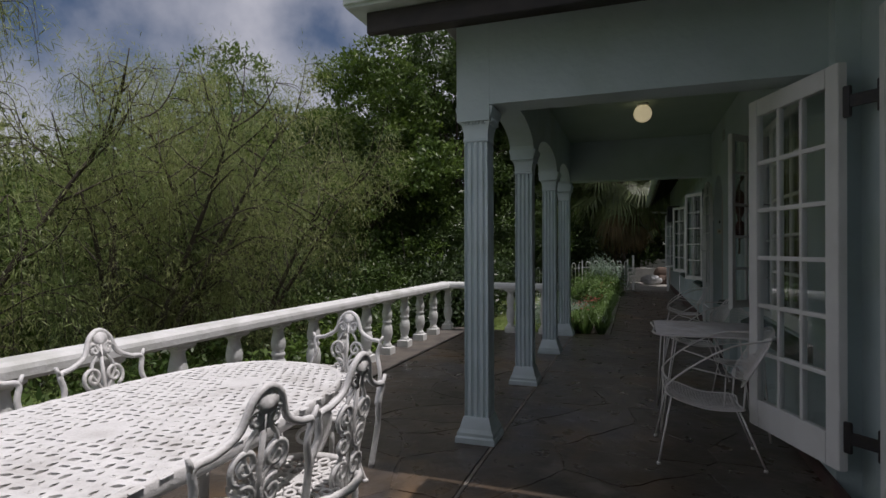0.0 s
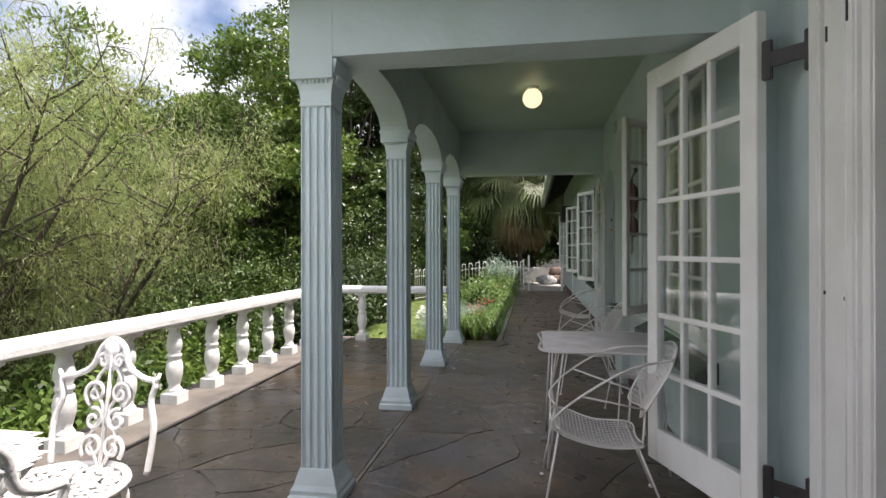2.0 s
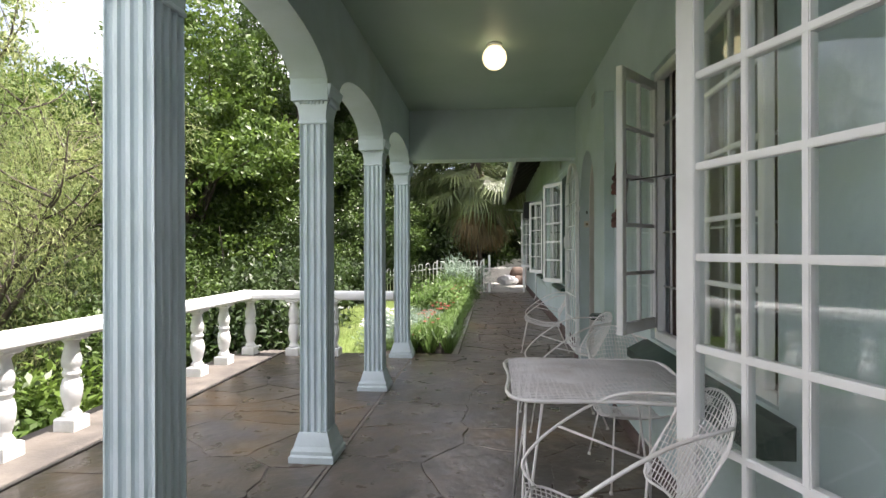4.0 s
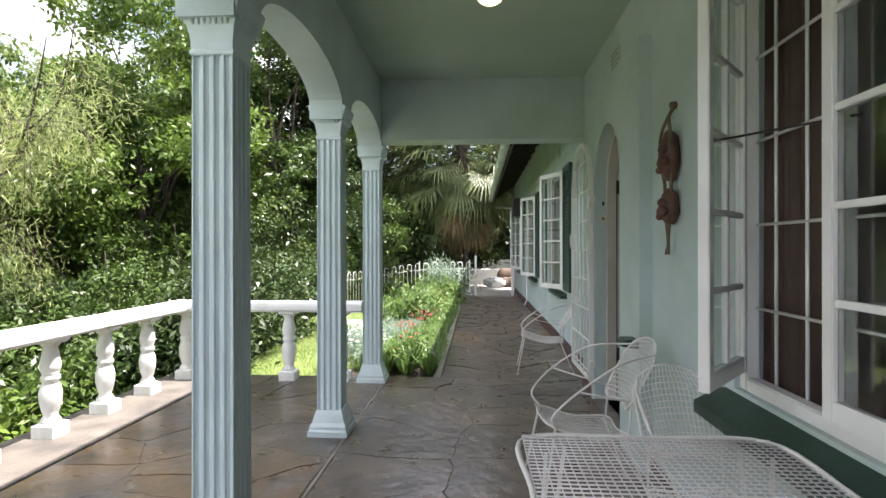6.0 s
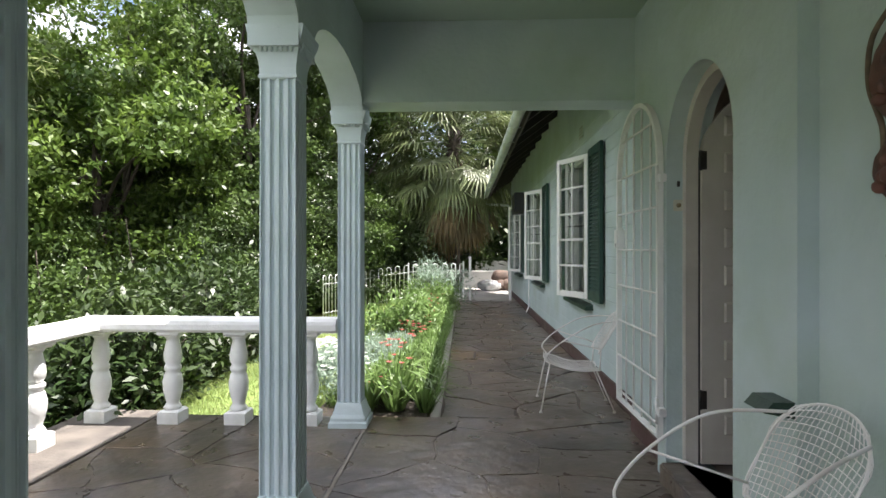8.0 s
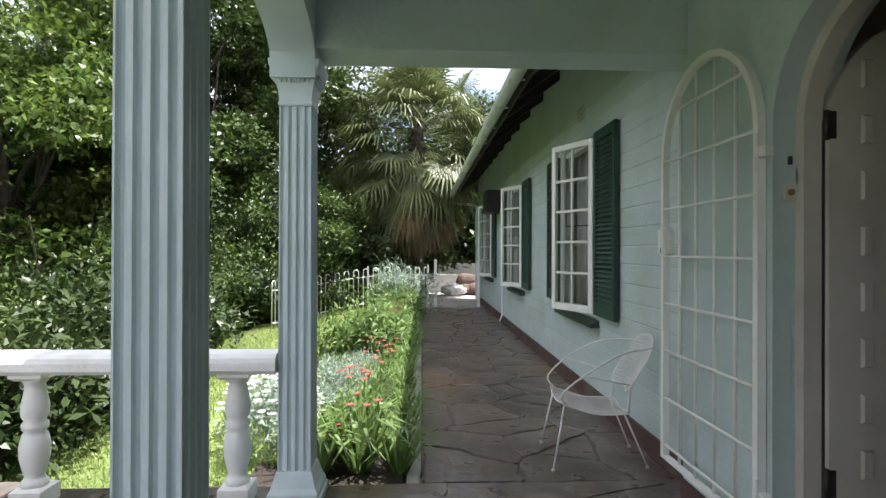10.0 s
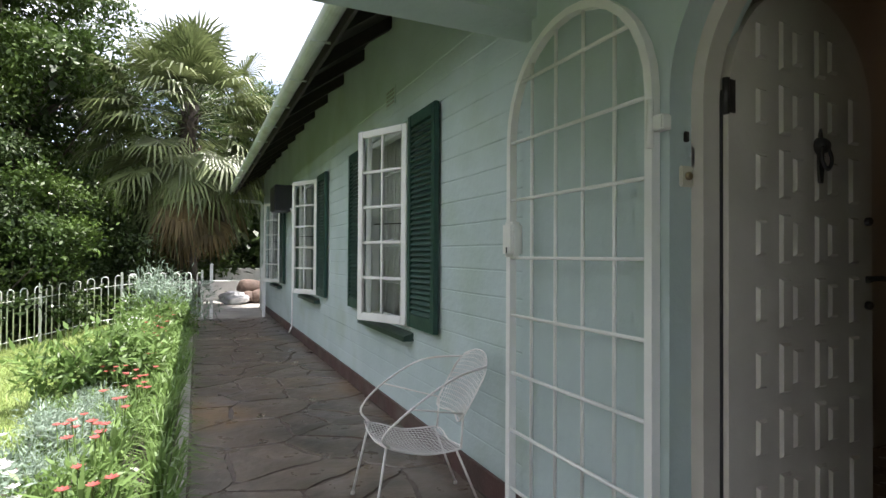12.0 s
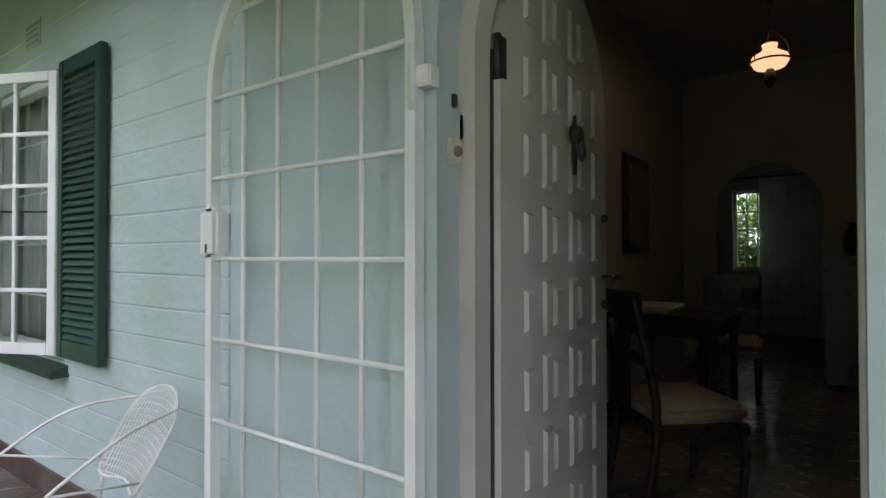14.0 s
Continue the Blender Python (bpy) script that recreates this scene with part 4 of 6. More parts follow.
def cast_chair():
    """Faces +x; back at -x."""
    ch = thing("cast_chair", "white cast aluminium chair with pierced scrollwork back", "chair", "cast garden chairs")

    def bk(y, z):
        return Vector((-0.20 - 0.16 * (z - 0.42) + 0.22 * y * y, y, z))

    bm = bmesh.new()
    crest = [bk(y, z) for y, z in ((-0.215, 0.42), (-0.225, 0.58), (-0.20, 0.68), (-0.21, 0.75), (-0.15, 0.765), (-0.085, 0.80), (-0.05, 0.875), (0, 0.905), (0.05, 0.875), (0.085, 0.80), (0.15, 0.765), (0.21, 0.75), (0.20, 0.68), (0.225, 0.58), (0.215, 0.42))]
    tube(bm, curve_pts(crest, 6), 0.012, 7)
    for s in (-1, 1):
        tube(bm, [bk(s * 0.21, 0.745), bk(s * 0.228, 0.785)], 0.012, 7, r1=0.006)
    part("back_frame", bm, CAST, ch)
    bm = bmesh.new()
    for s in (-1, 1):
        for cx, cz, r, t, st in ((0.055, 0.70, 0.05, 1.4, -1.2), (0.05, 0.60, 0.045, 1.3, 1.2), (0.045, 0.50, 0.05, 1.4, -0.8), (0.035, 0.82, 0.03, 1.1, 0.5)):
            tube(bm, [bk(s * y, z) for y, z in scroll(cx, cz, r, t, st, 1)], 0.0095, 5)
        tube(bm, [bk(y, z) for y, z in [(s * (0.012 + 0.05 * math.sin(k / 12 * math.pi * 2.2) ** 2), 0.43 + 0.44 * k / 12) for k in range(13)]], 0.008, 5)
        for a in (0.25, 0.6, 0.95):
            tube(bm, [bk(s * math.sin(a) * 0.02, 0.79), bk(s * math.sin(a) * 0.075, 0.79 + math.cos(a) * 0.085)], 0.010, 5, r1=0.005)
    tube(bm, [bk(0, 0.42), bk(0, 0.88)], 0.009, 5)
    lathe(bm, [(0.0, -0.012), (0.035, -0.01), (0.035, 0.01), (0.0, 0.012)], 12, Matrix.Translation(bk(0, 0.865)) @ pose(0, 0, 0, 0, 90, 0))
    part("back_scrollwork", bm, CAST, ch)
    # pierced round seat
    bm = bmesh.new()
    R = 0.225
    tube(bm, [(R * math.cos(2 * math.pi * k / 36), R * math.sin(2 * math.pi * k / 36), 0.43) for k in range(36)], 0.016, 7, True)
    rim = part("seat_rim", bm, CAST, ch)
    bm = bmesh.new()
    for ring, cnt, rr in ((0.06, 8, 0.035), (0.115, 14, 0.03), (0.175, 20, 0.032)):
        for k in range(cnt):
            a = 2 * math.pi * (k + 0.5 * (cnt % 4 == 2)) / cnt
            c = Vector((ring * math.cos(a), ring * math.sin(a), 0.43))
            tube(bm, [c + Vector((rr * math.cos(q) * math.cos(a) * 0.8 - rr * math.sin(q) * math.sin(a) * 0.6, rr * math.cos(q) * math.sin(a) * 0.8 + rr * math.sin(q) * math.cos(a) * 0.6, 0)) for q in [2 * math.pi * m / 8 for m in range(8)]], 0.0075, 4, True)
    lathe(bm, [(0.03, 0.424), (0.03, 0.436)], 12)
    part("seat", bm, CAST, ch)
    for a in (45, 135, 225, 315):
        x, y = 0.19 * math.cos(radians(a)), 0.19 * math.sin(radians(a))
        bm = bmesh.new()
        tube(bm, curve_pts([(x, y, 0.425), (x * 1.16, y * 1.16, 0.34), (x * 0.98, y * 0.98, 0.16), (x * 1.2, y * 1.2, 0.012)], 6), 0.015, 7, r1=0.010)
        lathe(bm, [(0.018, 0), (0.018, 0.012), (0.01, 0.02)], 8, pose(x * 1.2, y * 1.2, 0))
        part("leg", bm, CAST, ch)
    return ch


cc = cast_chair()
cc.matrix_basis = pose(-1.20, 1.26, 0, 0, 0, 172)
copy_thing(cc, pose(-1.17, 1.70, 0, 0, 0, 178))
copy_thing(cc, pose(-1.56, 2.51, 0, 0, 0, -92))
copy_thing(cc, pose(-2.02, 1.83, 0, 0, 0, 4))
copy_thing(cc, pose(-2.02, 1.22, 0, 0, 0, -3))

ct = thing("cast_table", "white cast aluminium oval garden table with pierced lattice top", "table")
TA, TBB, TC = 0.46, 1.06, Vector((-1.53, 1.20, 0))


def oval(a, k=1.0):
    c, s = math.cos(a), math.sin(a)
    return Vector((TC.x + k * TA * math.copysign(abs(c) ** 0.72, c), TC.y + k * TBB * math.copysign(abs(s) ** 0.72, s), 0))


bm = bmesh.new()
rings = []
for k, z in ((0.965, 0.722), (0.985, 0.728), (1.0, 0.72), (1.0, 0.69), (0.985, 0.675), (0.965, 0.70)):
    rings.append([bm.verts.new(oval(2 * math.pi * i / 96, k) + Vector((0, 0, z))) for i in range(96)])
for a, b in zip(rings, rings[1:] + rings[:1]):
    for i in range(96):
        bm.faces.new((a[i], a[(i + 1) % 96], b[(i + 1) % 96], b[i])).smooth = True
part("table_rim", bm, CAST, ct)
# lattice top: a sheet with many small curved piercings left open
bm = bmesh.new()
rng = random.Random(4)
P = 0.042
nx, ny = int(2 * TA / P) + 2, int(2 * TBB / P) + 2
for i in range(nx):
    for j in range(ny):
        cx = TC.x - TA + (i + 0.5 * (j % 2)) * P
        cy = TC.y - TBB + j * P
        if (abs((cx - TC.x) / TA) ** 2.78 + abs((cy - TC.y) / TBB) ** 2.78) > 1.02:
            continue
        a = rng.uniform(0, math.pi)
        closed_cell = any((cx - TC.x) ** 2 + (cy - q) ** 2 < 0.085 ** 2 for q in (0.55, 1.2, 1.85))
        out, inn = [], []
        hs = rng.uniform(0.7, 1.15)
        for k in range(8):
            q = 2 * math.pi * k / 8
            m = 1 / max(abs(math.cos(q)), abs(math.sin(q)))
            out.append(bm.verts.new((cx + P / 2 * math.cos(q) * m, cy + P / 2 * math.sin(q) * m, 0.722)))
            ex, ey = hs * 0.0165 * math.cos(q), hs * (0.0085 + 0.0025 * math.cos(2 * q + 3 * a)) * math.sin(q)
            inn.append((cx + ex * math.cos(a) - ey * math.sin(a), cy + ex * math.sin(a) + ey * math.cos(a)))
        if closed_cell:
            bm.faces.new(out)
            continue
        top = [bm.verts.new((u, v, 0.724)) for u, v in inn]
        low = [bm.verts.new((u, v, 0.712)) for u, v in inn]
        for k in range(8):
            n_ = (k + 1) % 8
            bm.faces.new((out[k], out[n_], top[n_], top[k]))
            bm.faces.new((top[k], top[n_], low[n_], low[k]))
bmesh.ops.remove_doubles(bm, verts=bm.verts, dist=0.0012)
part("tabletop", bm, CAST, ct, "pierced lattice top")
for sx in (-1, 1):
    for sy in (-1, 1):
        x, y = TC.x + sx * 0.27, TC.y + sy * 0.72
        bm = bmesh.new()
        tube(bm, curve_pts([(x, y, 0.70), (x + sx * 0.05, y + sy * 0.05, 0.55), (x - sx * 0.03, y - sy * 0.03, 0.25), (x + sx * 0.08, y + sy * 0.08, 0.012)], 8), 0.03, 9, r1=0.018)
        lathe(bm, [(0.03, 0), (0.03, 0.015), (0.02, 0.03)], 10, pose(x + sx * 0.08, y + sy * 0.08, 0))
        for w in (0.5, 0.3):
            tube(bm, [Vector((x, y, w)) + 0.06 * Vector((sx * math.cos(k / 3) * (1 - k / 20), sy * math.cos(k / 3) * (1 - k / 20), math.sin(k / 3) * (1 - k / 20))) for k in range(16)], 0.009, 5)
        part("leg", bm, CAST, ct)

# ---- porch fittings ----
lamp = thing("ceiling_lamp", "lit round opal glass globe lamp on the porch ceiling", "lamp")
bm = bmesh.new()
bmesh.ops.create_uvsphere(bm, u_segments=28, v_segments=16, radius=0.092)
bmesh.ops.translate(bm, verts=bm.verts, vec=(0.08, 6.14, 2.695))
part("globe", bm, GLOBE, lamp, smooth=True)
bm = bmesh.new()
lathe(bm, [(0.055, 2.772), (0.06, 2.785), (0.06, 2.80)], 20, pose(0.08, 6.14, 0))
part("fitting", bm, WHITE, lamp)

orn = thing("wall_ornament", "two terracotta clay masks hung one above the other on brown rope", "wall ornament")
ox, oy = 0.93, 5.79
bm = bmesh.new()
tube(bm, curve_pts([(ox + 0.03, oy, 1.93), (ox, oy - 0.01, 1.88), (ox - 0.01, oy - 0.055, 1.80), (ox - 0.01, oy - 0.06, 1.70), (ox, oy - 0.04, 1.60), (ox, oy - 0.035, 1.50), (ox, oy - 0.02, 1.38), (ox, oy, 1.30), (ox, oy, 1.24)], 5), 0.008, 6)
tube(bm, curve_pts([(ox + 0.03, oy, 1.93), (ox, oy + 0.02, 1.87), (ox - 0.01, oy + 0.075, 1.80), (ox - 0.01, oy + 0.085, 1.68), (ox, oy + 0.05, 1.56), (ox, oy + 0.045, 1.45), (ox, oy + 0.02, 1.35), (ox, oy, 1.28)], 5), 0.008, 6)
for dy in (-0.022, 0.0, 0.022):
    tube(bm, [(ox, oy, 1.27), (ox - 0.005, oy + dy, 1.215)], 0.007, 5)
lathe(bm, [(0.016, -0.016), (0.022, 0.0), (0.016, 0.016)], 8, pose(ox + 0.025, oy, 1.935))
part("rope", bm, ROPE, orn, "knotted brown rope")
for zc, h, w in ((1.69, 0.125, 0.078), (1.445, 0.088, 0.062)):
    bm = bmesh.new()
    bmesh.ops.create_icosphere(bm, subdivisions=4, radius=1.0)
    for v in bm.verts:
        n_ = noise.noise(v.co * 2.3 + Vector((zc, 0, 0)))
        v.co = v.co * (1 + 0.12 * n_)
        v.co = Vector((ox + 0.005 + v.co.x * 0.045, oy + v.co.y * w, zc + v.co.z * h))
    for dy, dz, r in ((-0.6, -0.25, 0.028), (-0.15, -0.3, 0.02), (-0.45, 0.2, 0.022), (0.1, -0.55, 0.018)):
        g = bmesh.ops.create_icosphere(bm, subdivisions=2, radius=r)["verts"]
        bmesh.ops.translate(bm, verts=g, vec=(ox - 0.04, oy + dy * w, zc + dz * h))
    part("clay_mask", bm, TERRA, orn, smooth=True)

bm = bmesh.new()
plate(bm, [(0.80, 0.70), (0.902, 0.68), (0.902, 0.735), (0.83, 0.735)], 0.13)
bmesh.ops.translate(bm, verts=bm.verts, vec=(0, 6.17, 0))
solid("wall_ledge", "small dark green ledge on the door surround", "ledge", bm, SILL)


def vent(x, y, z):
    v = thing("air_vent", "painted air brick with small square holes high on the wall", "vent", "air bricks")
    bm = bmesh.new()
    box(bm, x - 0.008, x, y - 0.11, y + 0.11, z - 0.075, z + 0.075, 0.003)
    part("frame", bm, PAINT, v)
    for i in range(5):
        for j in range(4):
            bm = bmesh.new()
            box(bm, x - 0.0095, x - 0.0078, y - 0.092 + 0.04 * i, y - 0.066 + 0.04 * i, z - 0.06 + 0.033 * j, z - 0.04 + 0.033 * j)
            part("hole", bm, STONEPL, v)
    return v


vent(PATH_X - 0.004, 10.3, 2.50)
vent(WALL_X, 6.95, 2.56)

# gutter, downpipe, fascia along the path eave
gut = thing("gutter", "pale green half-round gutter with downpipe along the eave", "gutter")
bm = bmesh.new()
prof = [(0.385 + 0.062 * math.cos(a), 2.665 + 0.062 * math.sin(a)) for a in [math.pi * (1 + k / 10) for k in range(11)]]
inner = [(0.385 + 0.055 * math.cos(a), 2.665 + 0.055 * math.sin(a)) for a in [math.pi * (2 - k / 10) for k in range(11)]]
plate(bm, prof + inner, 11.1)
bmesh.ops.translate(bm, verts=bm.verts, vec=(0, 8.38, 0))
part("channel", bm, GUTTER, gut)
bm = bmesh.new()
tube(bm, [(0.385, 19.42, 2.61), (0.385, 19.42, 2.52), (0.45, 19.40, 2.47), (0.98, 19.10, 2.42), (1.02, 19.08, 2.36), (1.02, 19.08, 0.02)], 0.035, 10)
part("downpipe", bm, GUTTER, gut)
for k in range(13):
    bm = bmesh.new()
    box(bm, 0.318, 0.452, 8.8 + 0.85 * k, 8.82 + 0.85 * k, 2.60, 2.61)
    part("bracket", bm, GUTTER, gut)
bm = bmesh.new()
box(bm, 0.455, 0.475, 8.37, 19.5, 2.58, 2.735, 0.003)
solid("fascia_path", "dark stained fascia board behind the gutter", "fascia", bm, TIMBER, "structure")

# air conditioner and its pipe
ac = thing("air_conditioner", "dark boxed window air conditioner on the house wall", "air conditioner")
bm = bmesh.new()
box(bm, 0.80, PATH_X, 15.15, 15.75, 1.95, 2.36, 0.015)
part("casing", bm, BLACK, ac)
for k in range(10):
    bm = bmesh.new()
    box(bm, 0.793, 0.80, 15.2, 15.7, 1.99 + 0.034 * k, 2.005 + 0.034 * k)
    part("grille_slat", bm, IRON, ac)
bm = bmesh.new()
tube(bm, [(PATH_X - 0.05, 15.1, 1.98), (PATH_X - 0.02, 15.05, 1.9), (PATH_X - 0.02, 15.05, 0.12), (PATH_X - 0.08, 14.95, 0.02)], 0.012, 8)
part("drain_pipe", bm, WHITE, ac)


# ---- garden gate, fence and yard ----
def fence_run(pts):
    fn = thing("fence", "pale hoop-topped iron garden fence curving round the lawn", "fence")
    path = curve_pts([(x, y, 0) for x, y in pts], 40)
    acc, last, out = 0.0, path[0], []
    for p in path[1:]:
        acc += (p - last).length
        last = p
        if acc >= 0.11:
            out.append(p.copy())
            acc = 0.0
    for k in range(0, len(out) - 1, 2):
        a, b = out[k], out[k + 1]
        za, zb = gz(a.x, a.y), gz(b.x, b.y)
        bm = bmesh.new()
        mid = (a + b) / 2
        tube(bm, [(a.x, a.y, za - 0.05), (a.x, a.y, za + 0.86)] + [(mid.x - (b.x - a.x) / 2 * math.cos(q), mid.y - (b.y - a.y) / 2 * math.cos(q), (za + zb) / 2 + 0.87 + 0.055 * math.sin(q)) for q in (0.5, 1.0, 1.57, 2.1, 2.6)] + [(b.x, b.y, zb + 0.86), (b.x, b.y, zb - 0.05)], 0.0105, 5)
        part("hoop", bm, WHITE, fn)
        if k % 12 == 0:
            bm = bmesh.new()
            box(bm, a.x - 0.02, a.x + 0.02, a.y - 0.02, a.y + 0.02, za - 0.1, za + 0.98, 0.004)
            part("post", bm, WHITE, fn)
    for h in (0.12, 0.74):
        bm = bmesh.new()
        tube(bm, [(p.x, p.y, gz(p.x, p.y) + h) for p in out], 0.009, 5)
        part("rail", bm, WHITE, fn)


fence_run([(-0.12, 17.85), (-0.7, 18.15), (-1.65, 18.1), (-2.4, 17.4), (-2.95, 16.5), (-3.2, 15.8)])
for x, y, lab in ((-0.05, 17.75, "white steel gate post beside the garden path"), (0.93, 17.75, "white steel gate post against the house wall")):
    bm = bmesh.new()
    box(bm, x - 0.03, x + 0.03, y - 0.03, y + 0.03, -0.1, 1.03, 0.006)
    lathe(bm, [(0.036, 1.03), (0.036, 1.045), (0.01, 1.06)], square=True, m=pose(x, y, 0))
    solid("gate_post", lab, "gate post", bm, WHITE, group="gate posts")
gg = thing("garden_gate", "white hoop-topped iron garden gate standing open at the path end", "gate")
for k in range(5):
    bm = bmesh.new()
    y = 17.85 + 0.15 * k
    tube(bm, [(0.95, y, 0.08), (0.95, y, 0.92)] + [(0.95, y + 0.0375 - 0.0375 * math.cos(q), 0.92 + 0.05 * math.sin(q)) for q in (0.6, 1.57, 2.5)] + [(0.95, y + 0.075, 0.92), (0.95, y + 0.075, 0.08)], 0.008, 5)
    part("hoop", bm, WHITE, gg)
for z in (0.1, 0.8):
    bm = bmesh.new()
    tube(bm, [(0.95, 17.8, z), (0.95, 18.55, z)], 0.011, 6)
    part("rail", bm, WHITE, gg)
for b, lab in (((-1.2, 1.1, 22.3, 22.55, -0.2, 0.52), "low white plastered retaining wall across the yard"), ((0.2, 5.0, 24.0, 24.3, -0.2, 0.82), "higher white plastered retaining wall behind the yard")):
    bm = bmesh.new()
    box(bm, *b, 0.02)
    solid("garden_wall", lab, "garden wall", bm, MASON, "structure")
rng = random.Random(8)
for k in range(6):
    bm = bmesh.new()
    bmesh.ops.create_icosphere(bm, subdivisions=3, radius=0.22 + 0.1 * rng.random())
    off = Vector((k * 3.1, 0, 0))
    for v in bm.verts:
        v.co *= 1 + 0.35 * noise.noise(v.co * 3.0 + off)
        v.co.z *= 0.75
    solid("rock", "rough brown garden rock heaped in the yard", "rock", bm, ROCK, group="heap of rocks", m=pose(0.95 + 0.32 * (k % 3), 21.2 + 0.25 * (k // 3), 0.14 + 0.24 * (k // 3)))
bm = bmesh.new()
bmesh.ops.create_icosphere(bm, subdivisions=4, radius=1)
for v in bm.verts:
    n_ = 1 + 0.25 * noise.noise(v.co * 2.6) + 0.1 * noise.noise(v.co * 7)
    v.co = Vector((v.co.x * 0.34 * n_, v.co.y * 0.25 * n_, max(-0.15, v.co.z * 0.18 * n_)))
solid("sack", "crumpled white plastic sack lying on the yard", "sack", bm, BAG, m=pose(0.55, 20.9, 0.13), smooth=True)
bb = thing("bird_bath", "grey stone bird bath standing in the yard", "bird bath", m=pose(-0.35, 20.2, -0.02))
bm = bmesh.new()
lathe(bm, [(0.14, 0), (0.14, 0.05), (0.07, 0.1), (0.06, 0.4), (0.09, 0.45)], 16)
part("pedestal", bm, STONEPL, bb)
bm = bmesh.new()
lathe(bm, [(0.08, 0.45), (0.26, 0.5), (0.30, 0.56), (0.27, 0.56), (0.05, 0.49)], 24)
part("bowl", bm, STONEPL, bb)


# ---- rooms behind the wall ----
def slab_box(name, label, cat, b, material, kind="structure"):
    bm = bmesh.new()
    box(bm, *b)
    return solid(name, label, cat, bm, material, kind)


slab_box("floor_inside", "dark bed of the hall floor", "floor", (1.12, 9.6, -5.0, 19.1, -0.2, 0.088), GROUT)
slab_box("wall_hall", "dim cream plastered hall wall with a picture", "wall", (1.09, 6.8, 8.1, 8.25, 0.09, 3.3), INNER)
slab_box("wall_hall", "dim cream plastered hall wall", "wall", (1.12, 9.4, 5.62, 5.75, 0.09, 3.3), INNER)
slab_box("wall_room", "dim cream plastered end wall", "wall", (1.28, 9.5, -5.1, -5.0, -0.4, 3.3), INNER)
slab_box("wall_room", "dim cream plastered dividing wall", "wall", (4.6, 4.75, -5.0, 5.62, 0.09, 3.3), INNER)
slab_box("wall_room", "dim cream plastered dividing wall", "wall", (3.6, 3.75, 8.25, 19.15, 0.09, 3.3), INNER)
bm = bmesh.new()
panel_wall(bm, "x", 6.8, 6.95, 5.75, 9.5, 0.09, 3.3, [(6.75, 7.75, 0.09, 2.35)])
arch_fill(bm, "x", 6.801, 6.949, 6.75, 7.75, 1.75, 0.5, 2.355)
solid("wall_arch", "dim inner wall with a round-headed opening", "wall", bm, INNER, "structure")
bm = bmesh.new()
panel_wall(bm, "x", 9.4, 9.6, -5.0, 19.15, -0.4, 3.3, [(7.30, 7.96, 1.02, 2.25)])
solid("wall_back", "dim rear wall with a small window", "wall", bm, INNER, "structure")
slab_box("wall_hall", "dim side wall of the inner room", "wall", (6.95, 9.4, 9.4, 9.5, 0.09, 3.3), INNER)
bw = thing("window_5", "white small-paned window in the far wall of the house", "window", kind="structure")
gl = glazed_leaf(bw, "casement", 0.66, 1.02, 2.25, 4, 4, bar=0.02)
gl.matrix_basis = pose(9.52, 7.30, 0, 0, 0, 90)
dc = thing("curtain", "long pale curtain beside the far window", "curtain")
drape(dc, "cloth", 9.28, 6.7, 7.58, 0.092, 2.4, CURTAIN, 6)
bm = bmesh.new()
tube(bm, [(9.28, 6.8, 2.42), (9.28, 8.6, 2.42)], 0.015)
part("curtain_rod", bm, DARKWOOD, dc)

pic = thing("picture", "framed dark picture on the hall wall", "picture")
bm = bmesh.new()
box(bm, 4.55, 5.25, 8.065, 8.098, 1.27, 2.12, 0.008)
box(bm, 4.62, 5.18, 8.058, 8.066, 1.34, 2.05)
part("picture_frame", bm, DARKWOOD, pic)
bm = bmesh.new()
box(bm, 4.64, 5.16, 8.054, 8.0578, 1.36, 2.03)
part("canvas", bm, mat("faded_canvas", (0.14, 0.13, 0.10), (0.24, 0.21, 0.16), 0.6, scale=4, bump=0.1), pic)


def hall_chair(m):
    ch = thing("hall_chair", "dark polished wooden chair with pale brocade seat", "chair", "hall chairs", m=m)
    bm = bmesh.new()
    bmesh.ops.create_cube(bm, size=1)
    for v in bm.verts:
        v.co = Vector((v.co.x * 0.44, v.co.y * 0.46, 0.455 + v.co.z * 0.09))
    bmesh.ops.bevel(bm, geom=bm.edges[:], offset=0.03, segments=4, affect="EDGES")
    part("seat", bm, UPHOL, ch, "pale brocade seat", True)
    bm = bmesh.new()
    box(bm, -0.22, 0.22, -0.23, 0.23, 0.36, 0.415, 0.008)
    part("seat_frame", bm, DARKWOOD, ch)
    for x, y in ((0.19, 0.2), (0.19, -0.2)):
        bm = bmesh.new()
        tube(bm, curve_pts([(x, y, 0.37), (x + 0.02, y, 0.25), (x, y, 0.0)], 5), 0.026, 8, r1=0.016)
        part("leg", bm, DARKWOOD, ch)
    for y in (0.2, -0.2):
        bm = bmesh.new()
        tube(bm, curve_pts([(-0.26, y, 0.0), (-0.2, y, 0.4), (-0.24, y, 0.7), (-0.31, y, 0.98)], 5), 0.022, 8)
        part("leg", bm, DARKWOOD, ch)
    for z, h in ((0.88, 0.11), (0.66, 0.05)):
        bm = bmesh.new()
        box(bm, -0.30 + 0.2 * (0.93 - z), -0.27 + 0.2 * (0.93 - z), -0.2, 0.2, z, z + h, 0.008)
        part("back_rail", bm, DARKWOOD, ch)
    bm = bmesh.new()
    box(bm, -0.275, -0.255, -0.07, 0.07, 0.45, 0.90, 0.006)
    part("splat", bm, DARKWOOD, ch)
    return ch


